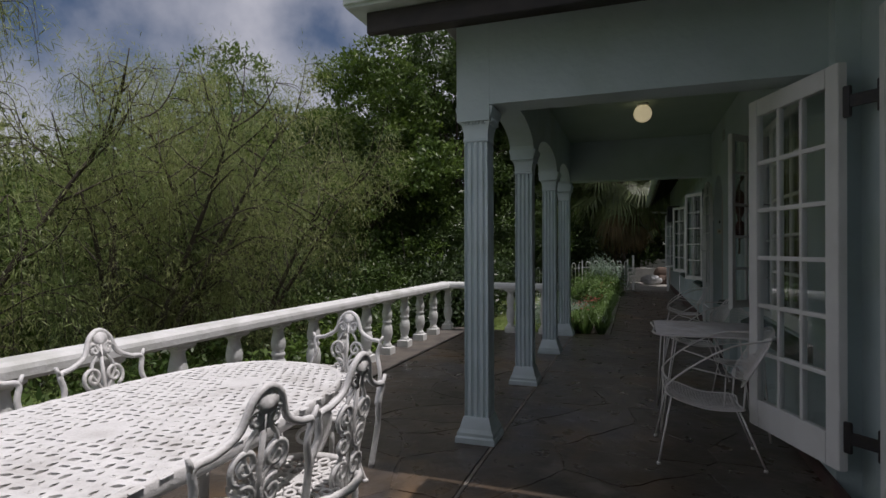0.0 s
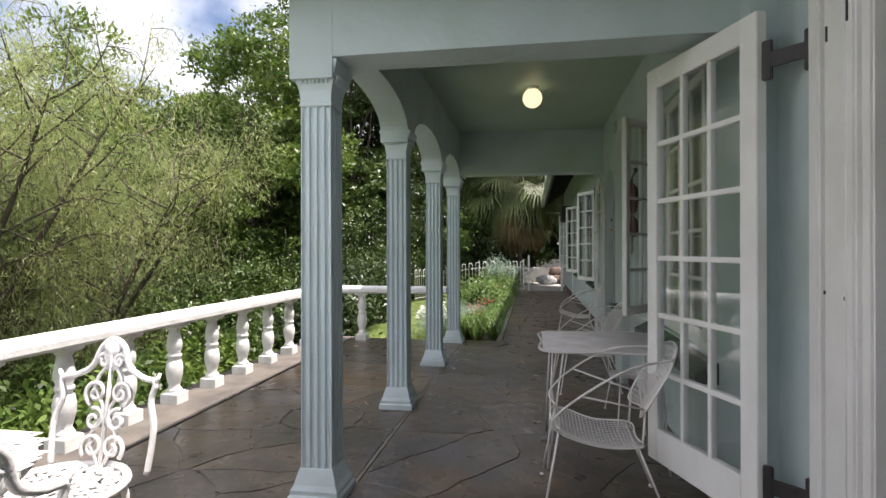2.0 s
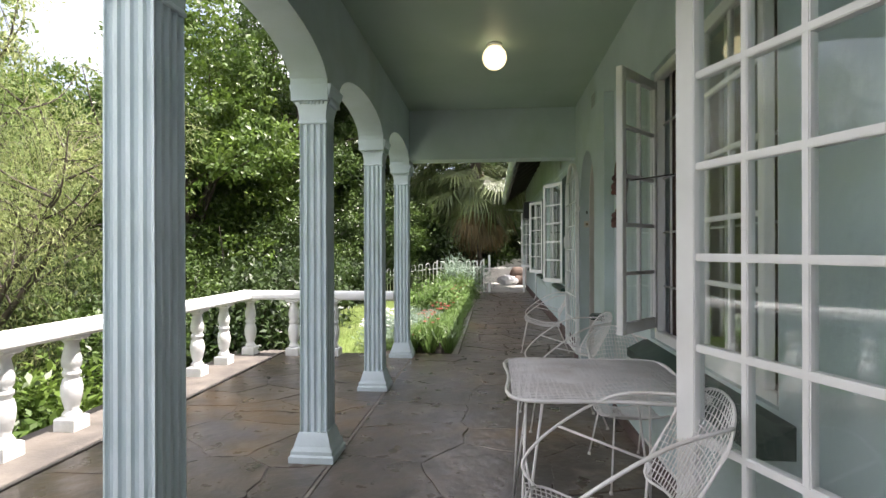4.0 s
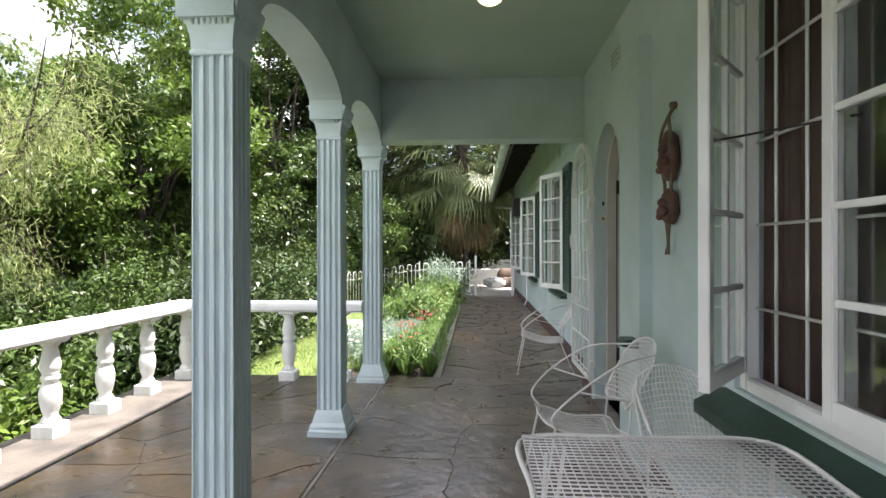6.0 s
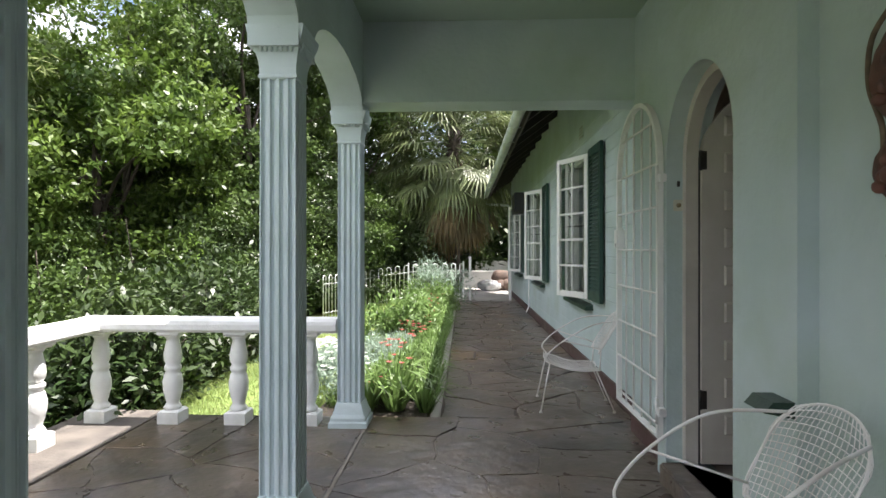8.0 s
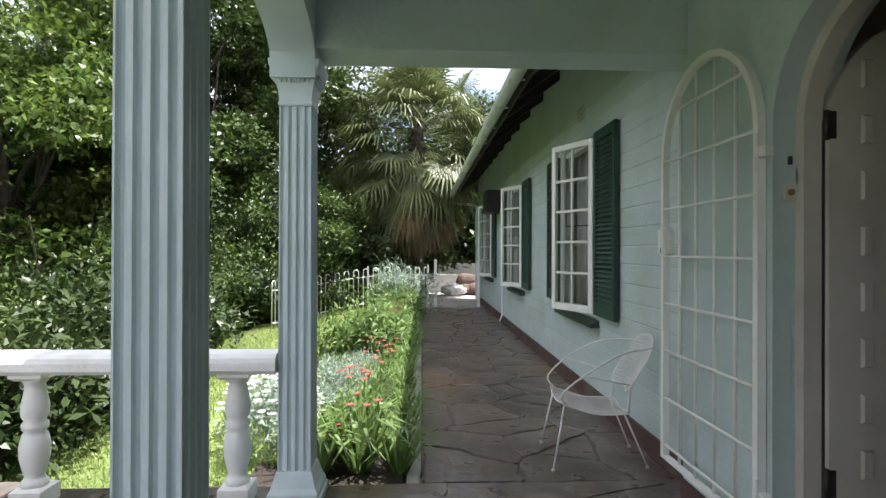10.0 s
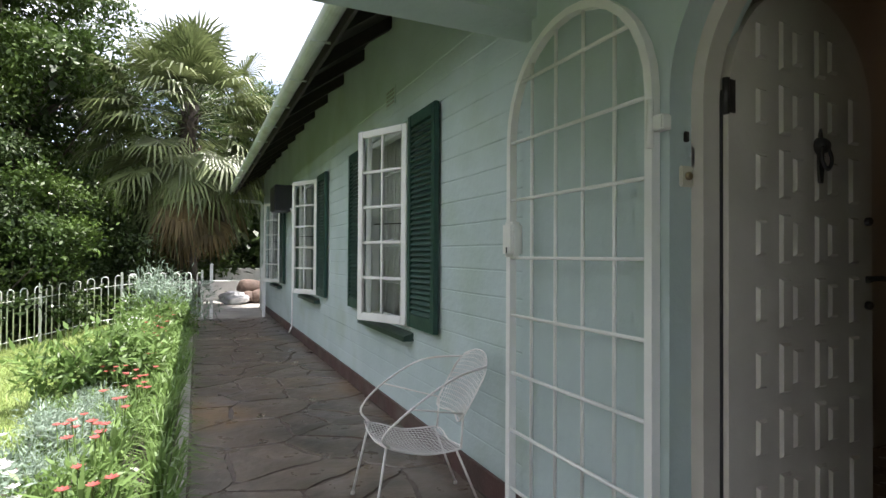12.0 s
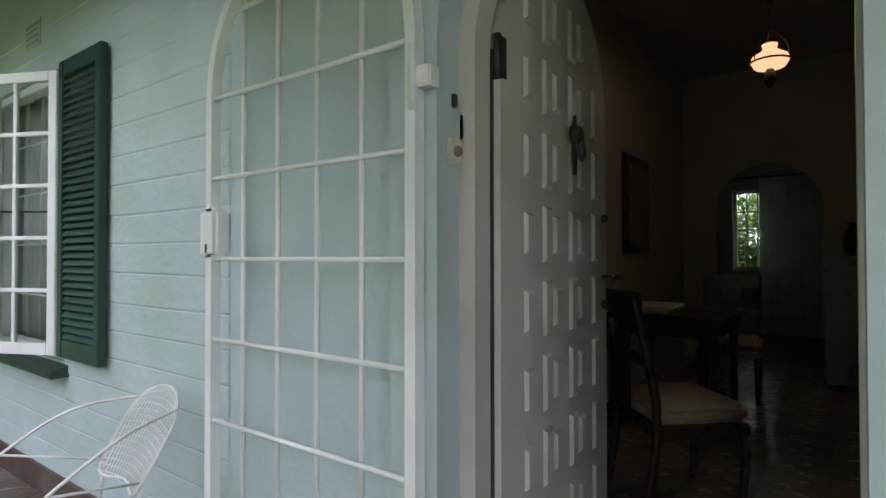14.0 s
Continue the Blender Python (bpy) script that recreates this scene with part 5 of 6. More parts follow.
hc = hall_chair(pose(2.72, 7.25, 0.09, 0, 0, -48))
copy_thing(hc, pose(4.95, 7.35, 0.09, 0, 0, 185))
ht = thing("hall_table", "dark polished wooden table with a white cloth on it", "table")
bm = bmesh.new()
box(bm, 3.75, 4.65, 7.2, 7.95, 0.81, 0.85, 0.008)
part("tabletop", bm, DARKWOOD, ht)
bm = bmesh.new()
box(bm, 3.80, 4.60, 7.25, 7.9, 0.70, 0.81, 0.004)
part("apron", bm, DARKWOOD, ht)
for x in (3.82, 4.58):
    for y in (7.27, 7.88):
        bm = bmesh.new()
        lathe(bm, [(0.022, 0.09), (0.03, 0.2), (0.025, 0.5), (0.035, 0.72)], 10, pose(x, y, 0))
        part("leg", bm, DARKWOOD, ht)
bm = bmesh.new()
box(bm, 3.85, 4.35, 7.55, 7.9, 0.851, 0.89, 0.015)
solid("folded_cloth", "folded white cloth lying on the hall table", "cloth", bm, CURTAIN)
cb = thing("cabinet", "dark wooden cabinet standing in the hall", "cabinet")
bm = bmesh.new()
box(bm, 5.7, 6.4, 6.25, 6.72, 0.14, 1.2, 0.01)
part("body", bm, DARKWOOD, cb)
for x in (5.73, 6.06):
    bm = bmesh.new()
    box(bm, x, x + 0.31, 6.72, 6.735, 0.2, 1.14, 0.006)
    part("cabinet_door", bm, DARKWOOD, cb)
bm = bmesh.new()
box(bm, 5.66, 6.44, 6.21, 6.76, 1.2, 1.24, 0.01)
part("top", bm, DARKWOOD, cb)
for x in (5.74, 6.36):
    bm = bmesh.new()
    lathe(bm, [(0.03, 0.09), (0.04, 0.14)], 10, pose(x, 6.68, 0))
    part("foot", bm, DARKWOOD, cb)
bm = bmesh.new()
lathe(bm, [(0.06, 0), (0.09, 0.06), (0.1, 0.16), (0.05, 0.26), (0.07, 0.3)], 16)
solid("vase", "dark glazed vase standing on the cabinet", "vase", bm, BLACK, m=pose(6.05, 6.5, 1.24))

pend = thing("pendant_lamp", "lit amber glass hurricane pendant lamp hanging on a chain", "lamp")
px, py, pz = 3.92, 6.96, 2.46
bm = bmesh.new()
lathe(bm, [(0.045, -0.05), (0.085, -0.04), (0.108, 0.0), (0.10, 0.03), (0.06, 0.055), (0.038, 0.075), (0.045, 0.105), (0.043, 0.105)], 24, pose(px, py, pz))
sh_ = part("shade", bm, SHADE, pend)
bm = bmesh.new()
tube(bm, [(px + 0.112 * math.cos(2 * math.pi * k / 24), py + 0.112 * math.sin(2 * math.pi * k / 24), pz - 0.005) for k in range(24)], 0.006, 6, True)
for a in (0.3, 2.4, 4.5):
    tube(bm, curve_pts([(px + 0.112 * math.cos(a), py + 0.112 * math.sin(a), pz), (px + 0.09 * math.cos(a), py + 0.09 * math.sin(a), pz + 0.1), (px, py, pz + 0.2)], 5), 0.004, 5)
lathe(bm, [(0.01, -0.17), (0.04, -0.12), (0.03, -0.08), (0.02, -0.05)], 12, pose(px, py, pz))
part("bracket", bm, IRON, pend)
bm = bmesh.new()
for k in range(14):
    z = pz + 0.21 + 0.045 * k
    m = pose(px, py, z, 90, 0, 90 * (k % 2))
    g = [m @ Vector((0.012 * math.cos(2 * math.pi * q / 8), 0.026 * math.sin(2 * math.pi * q / 8), 0)) for q in range(8)]
    tube(bm, g, 0.003, 4, True)
part("chain", bm, IRON, pend)
pl = new("pendant_bulb", bpy.data.lights.new("pendant_bulb", "POINT"))
pl.data.energy, pl.data.color, pl.data.shadow_soft_size = 10.0, (1.0, 0.72, 0.42), 0.03
pl.location = (px, py, pz - 0.075)


# ---- plants ----
NR = np.random.default_rng(11)


def unit(v):
    return v / np.maximum(1e-6, np.linalg.norm(v, axis=-1, keepdims=True))


def leaf_quads(pos, way, up, length, width):
    """Folded four-cornered leaves: base at pos, pointing along way, facing up."""
    way = unit(way)
    side = unit(np.cross(way, up))
    nrm = np.cross(side, way)
    L, W = np.asarray(length).reshape(-1, 1), np.asarray(width).reshape(-1, 1)
    a = pos
    b = pos + way * L * 0.45 + side * W * 0.5 + nrm * W * 0.18
    c = pos + way * L
    d = pos + way * L * 0.45 - side * W * 0.5 + nrm * W * 0.18
    return np.stack([a, b, c, d], axis=1).reshape(-1, 3)


def clump_leaves(centres, per, spread, lmin, lmax, aspect, droop=0.0, flat=0.75, outward=None):
    n = len(centres) * per
    c = np.repeat(centres, per, axis=0)
    off = NR.normal(size=(n, 3)) * spread * np.array([1, 1, flat])
    pos = c + off
    way = NR.normal(size=(n, 3)) + unit(off) * 1.1
    way[:, 2] -= droop
    up = NR.normal(size=(n, 3)) * 0.42 + np.array([0, 0, 1.0]) + 0.5 * unit(off)
    if outward is not None:
        up += 0.8 * unit(pos - outward)
    ln = NR.uniform(lmin, lmax, n)
    return leaf_quads(pos, way, up, ln, ln * aspect)


def crown_centres(n, rad, base=0.0, hollow=0.3):
    """Clump middles in a lumpy ellipsoid, most of them near its skin."""
    d = unit(NR.normal(size=(n, 3)))
    lump = 1 + 0.36 * np.sin(d[:, 0] * 4.1 + base) * np.cos(d[:, 1] * 3.7 + base * 1.7) + 0.18 * np.sin(d[:, 2] * 6 + d[:, 0] * 5 + base)
    r = (hollow + (1 - hollow) * NR.uniform(0, 1, n) ** 0.5) * lump
    return d * r[:, None] * np.array(rad)


def limbs(bm, foot, top, centres, n, r0):
    trunk = curve_pts([foot, foot * 0.6 + top * 0.4 + Vector((0.15, -0.1, 0)), top], 6)
    tube(bm, trunk, r0, 9, r1=r0 * 0.55)
    for k in range(n):
        c = Vector(centres[int(k * len(centres) / n)])
        s = trunk[int(len(trunk) * (0.35 + 0.6 * (k / n)))]
        mid = s * 0.5 + c * 0.5 + Vector((NR.normal() * 0.25, NR.normal() * 0.25, 0.25))
        tube(bm, curve_pts([s, mid, c], 5), r0 * 0.38, 6, r1=r0 * 0.08)


def lobe_leaves(lobes, radii, sprays, per, leaf, aspect, droop=0.15):
    """Leaves in sprays over the upper skin of rounded lobes, with shaded hollows between them."""
    n = len(lobes) * sprays
    d = unit(NR.normal(size=(n, 3)) + np.array([0, 0, 0.45]))
    r = np.repeat(radii, sprays)[:, None]
    mid = np.repeat(lobes, sprays, axis=0) + d * r * NR.uniform(0.62, 1.08, (n, 1)) * np.array([1, 1, 0.72])
    d = np.repeat(d, per, axis=0)
    m = n * per
    pos = np.repeat(mid, per, axis=0) + NR.normal(size=(m, 3)) * np.array([0.15, 0.15, 0.075])
    way = NR.normal(size=(m, 3)) + d * 0.5
    way[:, 2] -= droop
    up = d * 0.8 + NR.normal(size=(m, 3)) * 0.38 + np.array([0, 0, 0.55])
    ln = NR.uniform(leaf[0], leaf[1], m)
    return leaf_quads(pos, way, up, ln, ln * aspect)


def broad_tree(x, y, z, h, rad, seed, material, n=58, sprays=24, per=27, leaf=(0.10, 0.19)):
    t = thing("tree", "dense broad-leaved evergreen tree in the garden wood", "tree", "garden wood")
    top = Vector((x, y, z + h - rad[2]))
    n = min(96, int(n * rad[0] ** 2 * rad[2] / 17))
    cs = crown_centres(n, rad, seed, 0.55) * np.array([1, 1, 1.12]) + np.array(top) - np.array([0, 0, 0.25])
    bm = bmesh.new()
    limbs(bm, Vector((x, y, z - 0.3)), top, cs, 20, 0.15)
    part("trunk", bm, BARK, t)
    raw_mesh("crown", lobe_leaves(cs, NR.uniform(0.55, 1.05, n), sprays, per, leaf, 0.46), 4, material, t)
    return t


def feathery_tree(x, y, z, h, seed, lean):
    t = thing("feathery_tree", "airy drooping tree with fine grey-green leaves beside the terrace", "tree", "feathery trees")
    rng = random.Random(seed)
    bm = bmesh.new()
    twigs = []
    base = Vector((x, y, z - 0.3))
    for k in range(7):
        a = 2 * math.pi * k / 7 + rng.random()
        out = 0.7 + 0.9 * rng.random()
        hh = h * (0.62 + 0.38 * rng.random())
        p = curve_pts([base + Vector((0.12 * math.cos(a), 0.12 * math.sin(a), 0)), base + Vector((lean[0] * 0.4 + 0.5 * math.cos(a), lean[1] * 0.4 + 0.5 * math.sin(a), hh * 0.35)),
                       base + Vector((lean[0] + out * math.cos(a), lean[1] + out * math.sin(a), hh * 0.75)), base + Vector((lean[0] * 1.2 + out * 1.5 * math.cos(a), lean[1] * 1.2 + out * 1.5 * math.sin(a), hh))], 8)
        tube(bm, p, 0.075, 7, r1=0.006)
        twigs += p[-12:]
        for q in range(18):
            s = p[int(len(p) * (0.24 + 0.74 * q / 18))]
            b = rng.uniform(0, 2 * math.pi)
            l = rng.uniform(0.5, 1.3)
            m = s + Vector((l * 0.6 * math.cos(b), l * 0.6 * math.sin(b), 0.35 * l))
            e = s + Vector((l * 0.95 * math.cos(b), l * 0.95 * math.sin(b), rng.uniform(-0.2, 0.35) + 0.05 * q))
            w = curve_pts([s, m, e], 4)
            tube(bm, w, 0.017, 5, r1=0.005)
            twigs += w[2:]
            for _ in range(3):
                st = w[rng.randrange(3, len(w))]
                dl = rng.uniform(0.5, 1.5) * (1.0 - 0.04 * q)
                b2 = b + rng.uniform(-0.9, 0.9)
                dw = curve_pts([st, st + Vector((0.3 * math.cos(b2), 0.3 * math.sin(b2), -0.05)), st + Vector((0.42 * math.cos(b2), 0.42 * math.sin(b2), -dl))], 5)
                tube(bm, dw, 0.006, 4, r1=0.002)
                twigs += dw[1:]
    part("trunk", bm, BARK, t, "dark branching trunk and hanging twigs")
    tw = np.array([tuple(v) for v in twigs])
    raw_mesh("crown", clump_leaves(tw, 14, 0.12, 0.05, 0.13, 0.095, 0.8, 1.2), 4, LEAF_WILLOW, t)
    return t


feathery_tree(-7.4, 6.2, -1.6, 7.0, 3, (0.4, 0.6))
feathery_tree(-7.4, 3.4, -1.5, 6.4, 7, (0.1, -0.1))
feathery_tree(-6.9, 7.7, -1.6, 5.0, 13, (0.4, 0.2))

for k, (x, y, z, h, rx, rz, m) in enumerate((
        (-11.5, 9.8, -2.2, 6.4, 2.6, 2.2, LEAF_MID), (-9.9, 12.8, -2.2, 7.0, 2.6, 2.6, LEAF_MID), (-8.2, 15.9, -2.0, 8.5, 2.9, 3.2, LEAF_MID), (-6.2, 19.2, -1.8, 11.2, 3.0, 4.2, LEAF_DARK),
        (-4.9, 24.0, -1.2, 10.6, 3.0, 3.8, LEAF_DARK), (0.4, 27.0, -0.5, 7.4, 3.0, 3.2, LEAF_DARK), (5.6, 29.0, -0.4, 7.0, 3.2, 3.2, LEAF_MID), (-14.5, 6.4, -2.4, 5.6, 2.8, 2.2, LEAF_MID),
        (-12.8, 15.5, -2.4, 8.6, 3.2, 3.2, LEAF_MID), (-9.5, 21.0, -2.2, 11.4, 3.2, 4.2, LEAF_MID), (-15.0, 1.5, -2.4, 5.6, 3.0, 2.2, LEAF_DARK))):
    broad_tree(x, y, z, h, (rx, rx, rz), k * 1.3, m)


def shrub(x, y, z, h, r, material, name="shrub", label="leafy green shrub below the terrace", group="shrubs", n=34, per=60, leaf=(0.07, 0.13), aspect=0.42):
    s = thing(name, label, "shrub", group)
    cs = crown_centres(n, (r, r, h * 0.5), x + y, 0.3) + np.array((x, y, z + h * 0.5))
    bm = bmesh.new()
    for k in range(6):
        c = Vector(cs[k])
        tube(bm, curve_pts([(x, y, z - 0.1), ((x + c.x) / 2, (y + c.y) / 2, (z + c.z) / 2 + 0.1), c], 4), 0.03, 5, r1=0.006)
    part("stem", bm, BARK, s)
    if r > 0.9:
        cs = crown_centres(14, (r * 0.8, r * 0.8, h * 0.42), x + y, 0.4) + np.array((x, y, z + h * 0.5))
        raw_mesh("foliage", lobe_leaves(cs, NR.uniform(0.35, 0.6, 14), 22, 30, leaf, aspect, 0.3), 4, material, s)
    else:
        raw_mesh("foliage", clump_leaves(cs, per, 0.19 * r + 0.03, leaf[0], leaf[1], aspect, 0.1, 0.8), 4, material, s)
    return s


rng = random.Random(21)
# understorey below the big trees, whose shade is put into the leaf colour
for k in range(26):
    u = k / 25
    x = -8.4 + 6.6 * u ** 1.4 + rng.uniform(-0.9, 0.5)
    y = 7.5 + 12.5 * u + rng.uniform(-0.7, 0.7)
    shrub(x, y, gz(x, y) - 0.1, rng.uniform(2.2, 3.6), rng.uniform(1.0, 1.5), rng.choice((LEAF_SHADE, LEAF_DARK, LEAF_SHADE)), "understorey_shrub", "tall understorey shrub in dark shade colours at the wood's edge", "understorey shrubs", 60, 90, (0.065, 0.125))
# low bushes against the terrace
for k in range(13):
    y = -0.5 + 0.72 * k
    x = -3.65 + rng.uniform(-0.35, 0.15)
    shrub(x, y, gz(x, y), rng.uniform(0.75, 1.15), rng.uniform(0.38, 0.55), rng.choice((LEAF_MID, LEAF_DARK, LEAF_MID)), "low_bush", "low bright green bush under the balustrade", "low bushes")
for k in range(8):
    x, y = -4.9 - rng.uniform(0, 1.2), 1.0 + 1.1 * k
    shrub(x, y, gz(x, y), rng.uniform(0.8, 1.5), rng.uniform(0.5, 0.8), LEAF_DARK, "low_bush", "dark green bush on the bank below the terrace", "bank bushes", 34, 55)
# bushes round the lawn, also in the leaf colour darkened for shade
for k in range(5):
    x, y = -2.3 - 0.65 * k, 8.95 + 0.25 * k
    shrub(x - 1.2, y - 0.2, gz(x - 1.2, y) - 0.1, 0.9, 0.55, LEAF_SHADE, "low_bush", "green bush beside the lawn in a darker shaded leaf colour", "bank bushes", 30, 55)

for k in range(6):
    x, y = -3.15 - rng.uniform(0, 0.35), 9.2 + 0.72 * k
    shrub(x, y, gz(x, y) - 0.1, rng.uniform(0.9, 1.5), rng.uniform(0.5, 0.65), LEAF_SHADE, "low_bush", "green bush along the lower edge of the lawn in a darker shaded leaf colour", "lawn edge bushes", 36, 60)

# closed wood behind, too far to tell apart; its deep shade is painted dark
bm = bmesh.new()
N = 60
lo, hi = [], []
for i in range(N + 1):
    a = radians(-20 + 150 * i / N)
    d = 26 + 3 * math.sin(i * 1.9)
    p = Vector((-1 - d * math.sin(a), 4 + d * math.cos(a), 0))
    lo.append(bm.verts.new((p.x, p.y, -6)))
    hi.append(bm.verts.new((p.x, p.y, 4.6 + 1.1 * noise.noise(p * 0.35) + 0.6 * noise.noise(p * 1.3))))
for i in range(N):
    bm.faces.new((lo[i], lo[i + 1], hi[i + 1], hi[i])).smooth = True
wood = solid("far_wood", "continuous wood behind the garden trees, a sheet coloured as deep shade", "woods", bm, FAR_WOOD_SHADE, "stuff")
a = np.radians(NR.uniform(-22, 132, 1300))
d = NR.uniform(19, 26, 1300)
cs = np.stack([-1 - d * np.sin(a), 4 + d * np.cos(a), -2.5 + NR.uniform(0, 1, 1300) * (7.6 + 3.0 * np.exp(-((a - 0.35) / 0.3) ** 2))], axis=1)
# far leaves take the shade-darkened colour too
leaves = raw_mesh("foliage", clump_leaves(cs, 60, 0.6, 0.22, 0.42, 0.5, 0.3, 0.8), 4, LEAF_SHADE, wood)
tagged(leaves, kind="stuff")


# fan palm
def fan_palm(x, y, z, h, seed):
    t = thing("fan_palm", "tall fan palm with a skirt of dry brown fronds", "palm")
    rng = random.Random(seed)
    bm = bmesh.new()
    tube(bm, [(x + 0.05 * math.sin(k), y, z - 0.3 + (h + 0.3) * k / 14) for k in range(15)], 0.24, 12, r1=0.17)
    for k in range(60):
        a, zz = k * 2.4, z + h * (0.25 + 0.75 * k / 60)
        tube(bm, [(x + 0.18 * math.cos(a), y + 0.18 * math.sin(a), zz), (x + 0.27 * math.cos(a), y + 0.27 * math.sin(a), zz + 0.14)], 0.035, 4, r1=0.015)
    part("trunk", bm, BARK, t, "fibrous brown palm trunk")
    for dry in (False, True):
        pet = bmesh.new()
        quads = []
        count = 40 if dry else 128
        for k in range(count):
            u = k / count
            a = k * 2.39996 + rng.uniform(-0.25, 0.25)
            if dry:
                el, ln = radians(rng.uniform(-82, -30)), rng.uniform(0.35, 1.0)
                root = Vector((x + 0.2 * math.cos(a), y + 0.2 * math.sin(a), z + h - 0.9 - 1.3 * rng.random()))
            else:
                el, ln = radians(80 - 145 * u + rng.uniform(-22, 22)), rng.uniform(0.9, 1.6) + 0.3 * math.sin(math.pi * u)
                root = Vector((x, y, z + h - 0.9 * u))
            way = Vector((math.cos(a) * math.cos(el), math.sin(a) * math.cos(el), math.sin(el)))
            end = root + way * ln + Vector((0, 0, -0.10 * ln))
            tube(pet, curve_pts([root, root + way * ln * 0.5 + Vector((0, 0, 0.03)), end], 4), 0.014, 4, r1=0.008)
            fwd = (way + Vector((rng.uniform(-0.35, 0.35), rng.uniform(-0.35, 0.35), -0.95 if dry else -0.1 - 0.5 * u))).normalized()
            side = fwd.cross(Vector((0, 0, 1))).normalized()
            up = side.cross(fwd)
            nb = 28
            for b in range(nb):
                th = radians(-118 + 236 * b / (nb - 1)) * (0.55 if dry else 1.0)
                bl = (0.85 if dry else 0.98) * (0.66 + 0.34 * math.cos(th / 1.4)) * rng.uniform(0.9, 1.08)
                d1 = (fwd * math.cos(th) + side * math.sin(th) + up * (0.22 - 0.22 * abs(math.sin(th)))).normalized()
                wv = d1.cross(up).normalized() * 0.026
                p0, p1 = end, end + d1 * bl * 0.62
                bend = -0.95 if dry else -0.15 - 1.5 * u * rng.random() - 0.3 * rng.random()
                p2 = p1 + (d1 * 0.75 + Vector((rng.uniform(-0.12, 0.12), rng.uniform(-0.12, 0.12), bend))) * bl * 0.40
                quads += [p0 - wv * 0.3, p0 + wv * 0.3, p1 + wv, p1 - wv, p1 - wv, p1 + wv, p2 + wv * 0.12, p2 - wv * 0.12]
        part("dry_stalk" if dry else "stalk", pet, LEAF_DRY if dry else LEAF_PALM, t)
        raw_mesh("dry_fronds" if dry else "fronds", [tuple(v) for v in quads], 4, LEAF_DRY if dry else LEAF_PALM, t)
    return t


fan_palm(-0.5, 20.3, -0.2, 5.0, 5)

# ---- flower bed ----
bm = bmesh.new()
box(bm, -1.35, -0.44, 8.38, 17.2, -0.3, -0.03, 0.02)
solid("bed_soil", "dark soil of the flower bed beside the path", "soil", bm, SOIL, "structure")


def strap_clump(name, label, group, n, lmin, lmax, w, material):
    c = thing(name, label, "plant", group)
    a = NR.uniform(0, 2 * np.pi, n)
    ln = NR.uniform(lmin, lmax, n)
    lean = NR.uniform(0.25, 1.0, n)
    q = []
    for i in range(n):
        d = np.array([np.cos(a[i]), np.sin(a[i]), 0])
        s = np.array([-np.sin(a[i]), np.cos(a[i]), 0]) * w
        p0 = d * 0.04 * NR.uniform()
        p1 = p0 + d * ln[i] * 0.35 * lean[i] + np.array([0, 0, ln[i] * 0.55])
        p2 = p0 + d * ln[i] * 0.75 * lean[i] + np.array([0, 0, ln[i] * (0.85 - 0.45 * lean[i])])
        q += [p0 - s, p0 + s, p1 + s, p1 - s, p1 - s, p1 + s, p2 + s * 0.1, p2 - s * 0.1]
    raw_mesh("leaves", np.array(q), 4, material, c)
    return c


def flower_heads(parent, name, spots, r, petals, material, stem):
    q = []
    bm = bmesh.new()
    for p in spots:
        p = np.array(p)
        if stem:
            tube(bm, [(p[0] * 0.6, p[1] * 0.6, 0.0), (p[0], p[1], p[2])], 0.004, 4)
        for k in range(petals):
            a = 2 * np.pi * k / petals + NR.uniform(0, 0.3)
            d = np.array([np.cos(a), np.sin(a), 0.45])
            q.append(leaf_quads(p[None], d[None], np.array([[0, 0, 1.0]]), [r], [r * 0.55]))
    if stem:
        tagged(part("stem", bm, LEAF_BED, parent), kind="stuff")
    tagged(raw_mesh(name, np.concatenate(q), 4, material, parent), kind="stuff")


strap = strap_clump("strap_leaf_plant", "clump of arching strap-leaved plants in the flower bed", "strap-leaved plants", 60, 0.30, 0.52, 0.008, LEAF_BED)
lily = strap_clump("red_flowering_plant", "red flowering plant with arching green leaves in the bed", "red flowering plants", 40, 0.25, 0.42, 0.009, LEAF_BED)
flower_heads(lily, "blossom", [(0.13 * math.cos(a) * k, 0.13 * math.sin(a) * k, 0.38 + 0.07 * k) for k, a in ((1.0, 0.3), (0.6, 2.2), (1.2, 4.0), (0.3, 5.2))], 0.036, 9, PETAL_RED, True)
daisy = thing("daisy_bush", "rounded bush covered in white daisies", "plant", "daisy bushes")
cs = crown_centres(22, (0.24, 0.24, 0.17), 2.0, 0.3) + np.array((0, 0, 0.2))
raw_mesh("foliage", clump_leaves(cs, 45, 0.055, 0.03, 0.06, 0.3), 4, LEAF_SILVER, daisy)
d_ = unit(NR.normal(size=(60, 3)))
d_[:, 2] = np.abs(d_[:, 2])
flower_heads(daisy, "blossom", [tuple(v) for v in d_ * np.array([0.27, 0.27, 0.22]) + np.array([0, 0, 0.2])], 0.028, 8, PETAL_WHITE, False)
silver = thing("silver_bush", "soft silvery grey-leaved bush in the flower bed", "plant", "silver bushes")
cs = crown_centres(34, (0.28, 0.28, 0.22), 4.0, 0.2) + np.array((0, 0, 0.26))
raw_mesh("foliage", clump_leaves(cs, 70, 0.06, 0.035, 0.08, 0.16, -0.3), 4, LEAF_SILVER, silver)
green = thing("green_bush", "small bright green leafy bush in the flower bed", "plant", "green bushes")
cs = crown_centres(34, (0.26, 0.26, 0.22), 1.0, 0.2) + np.array((0, 0, 0.22))
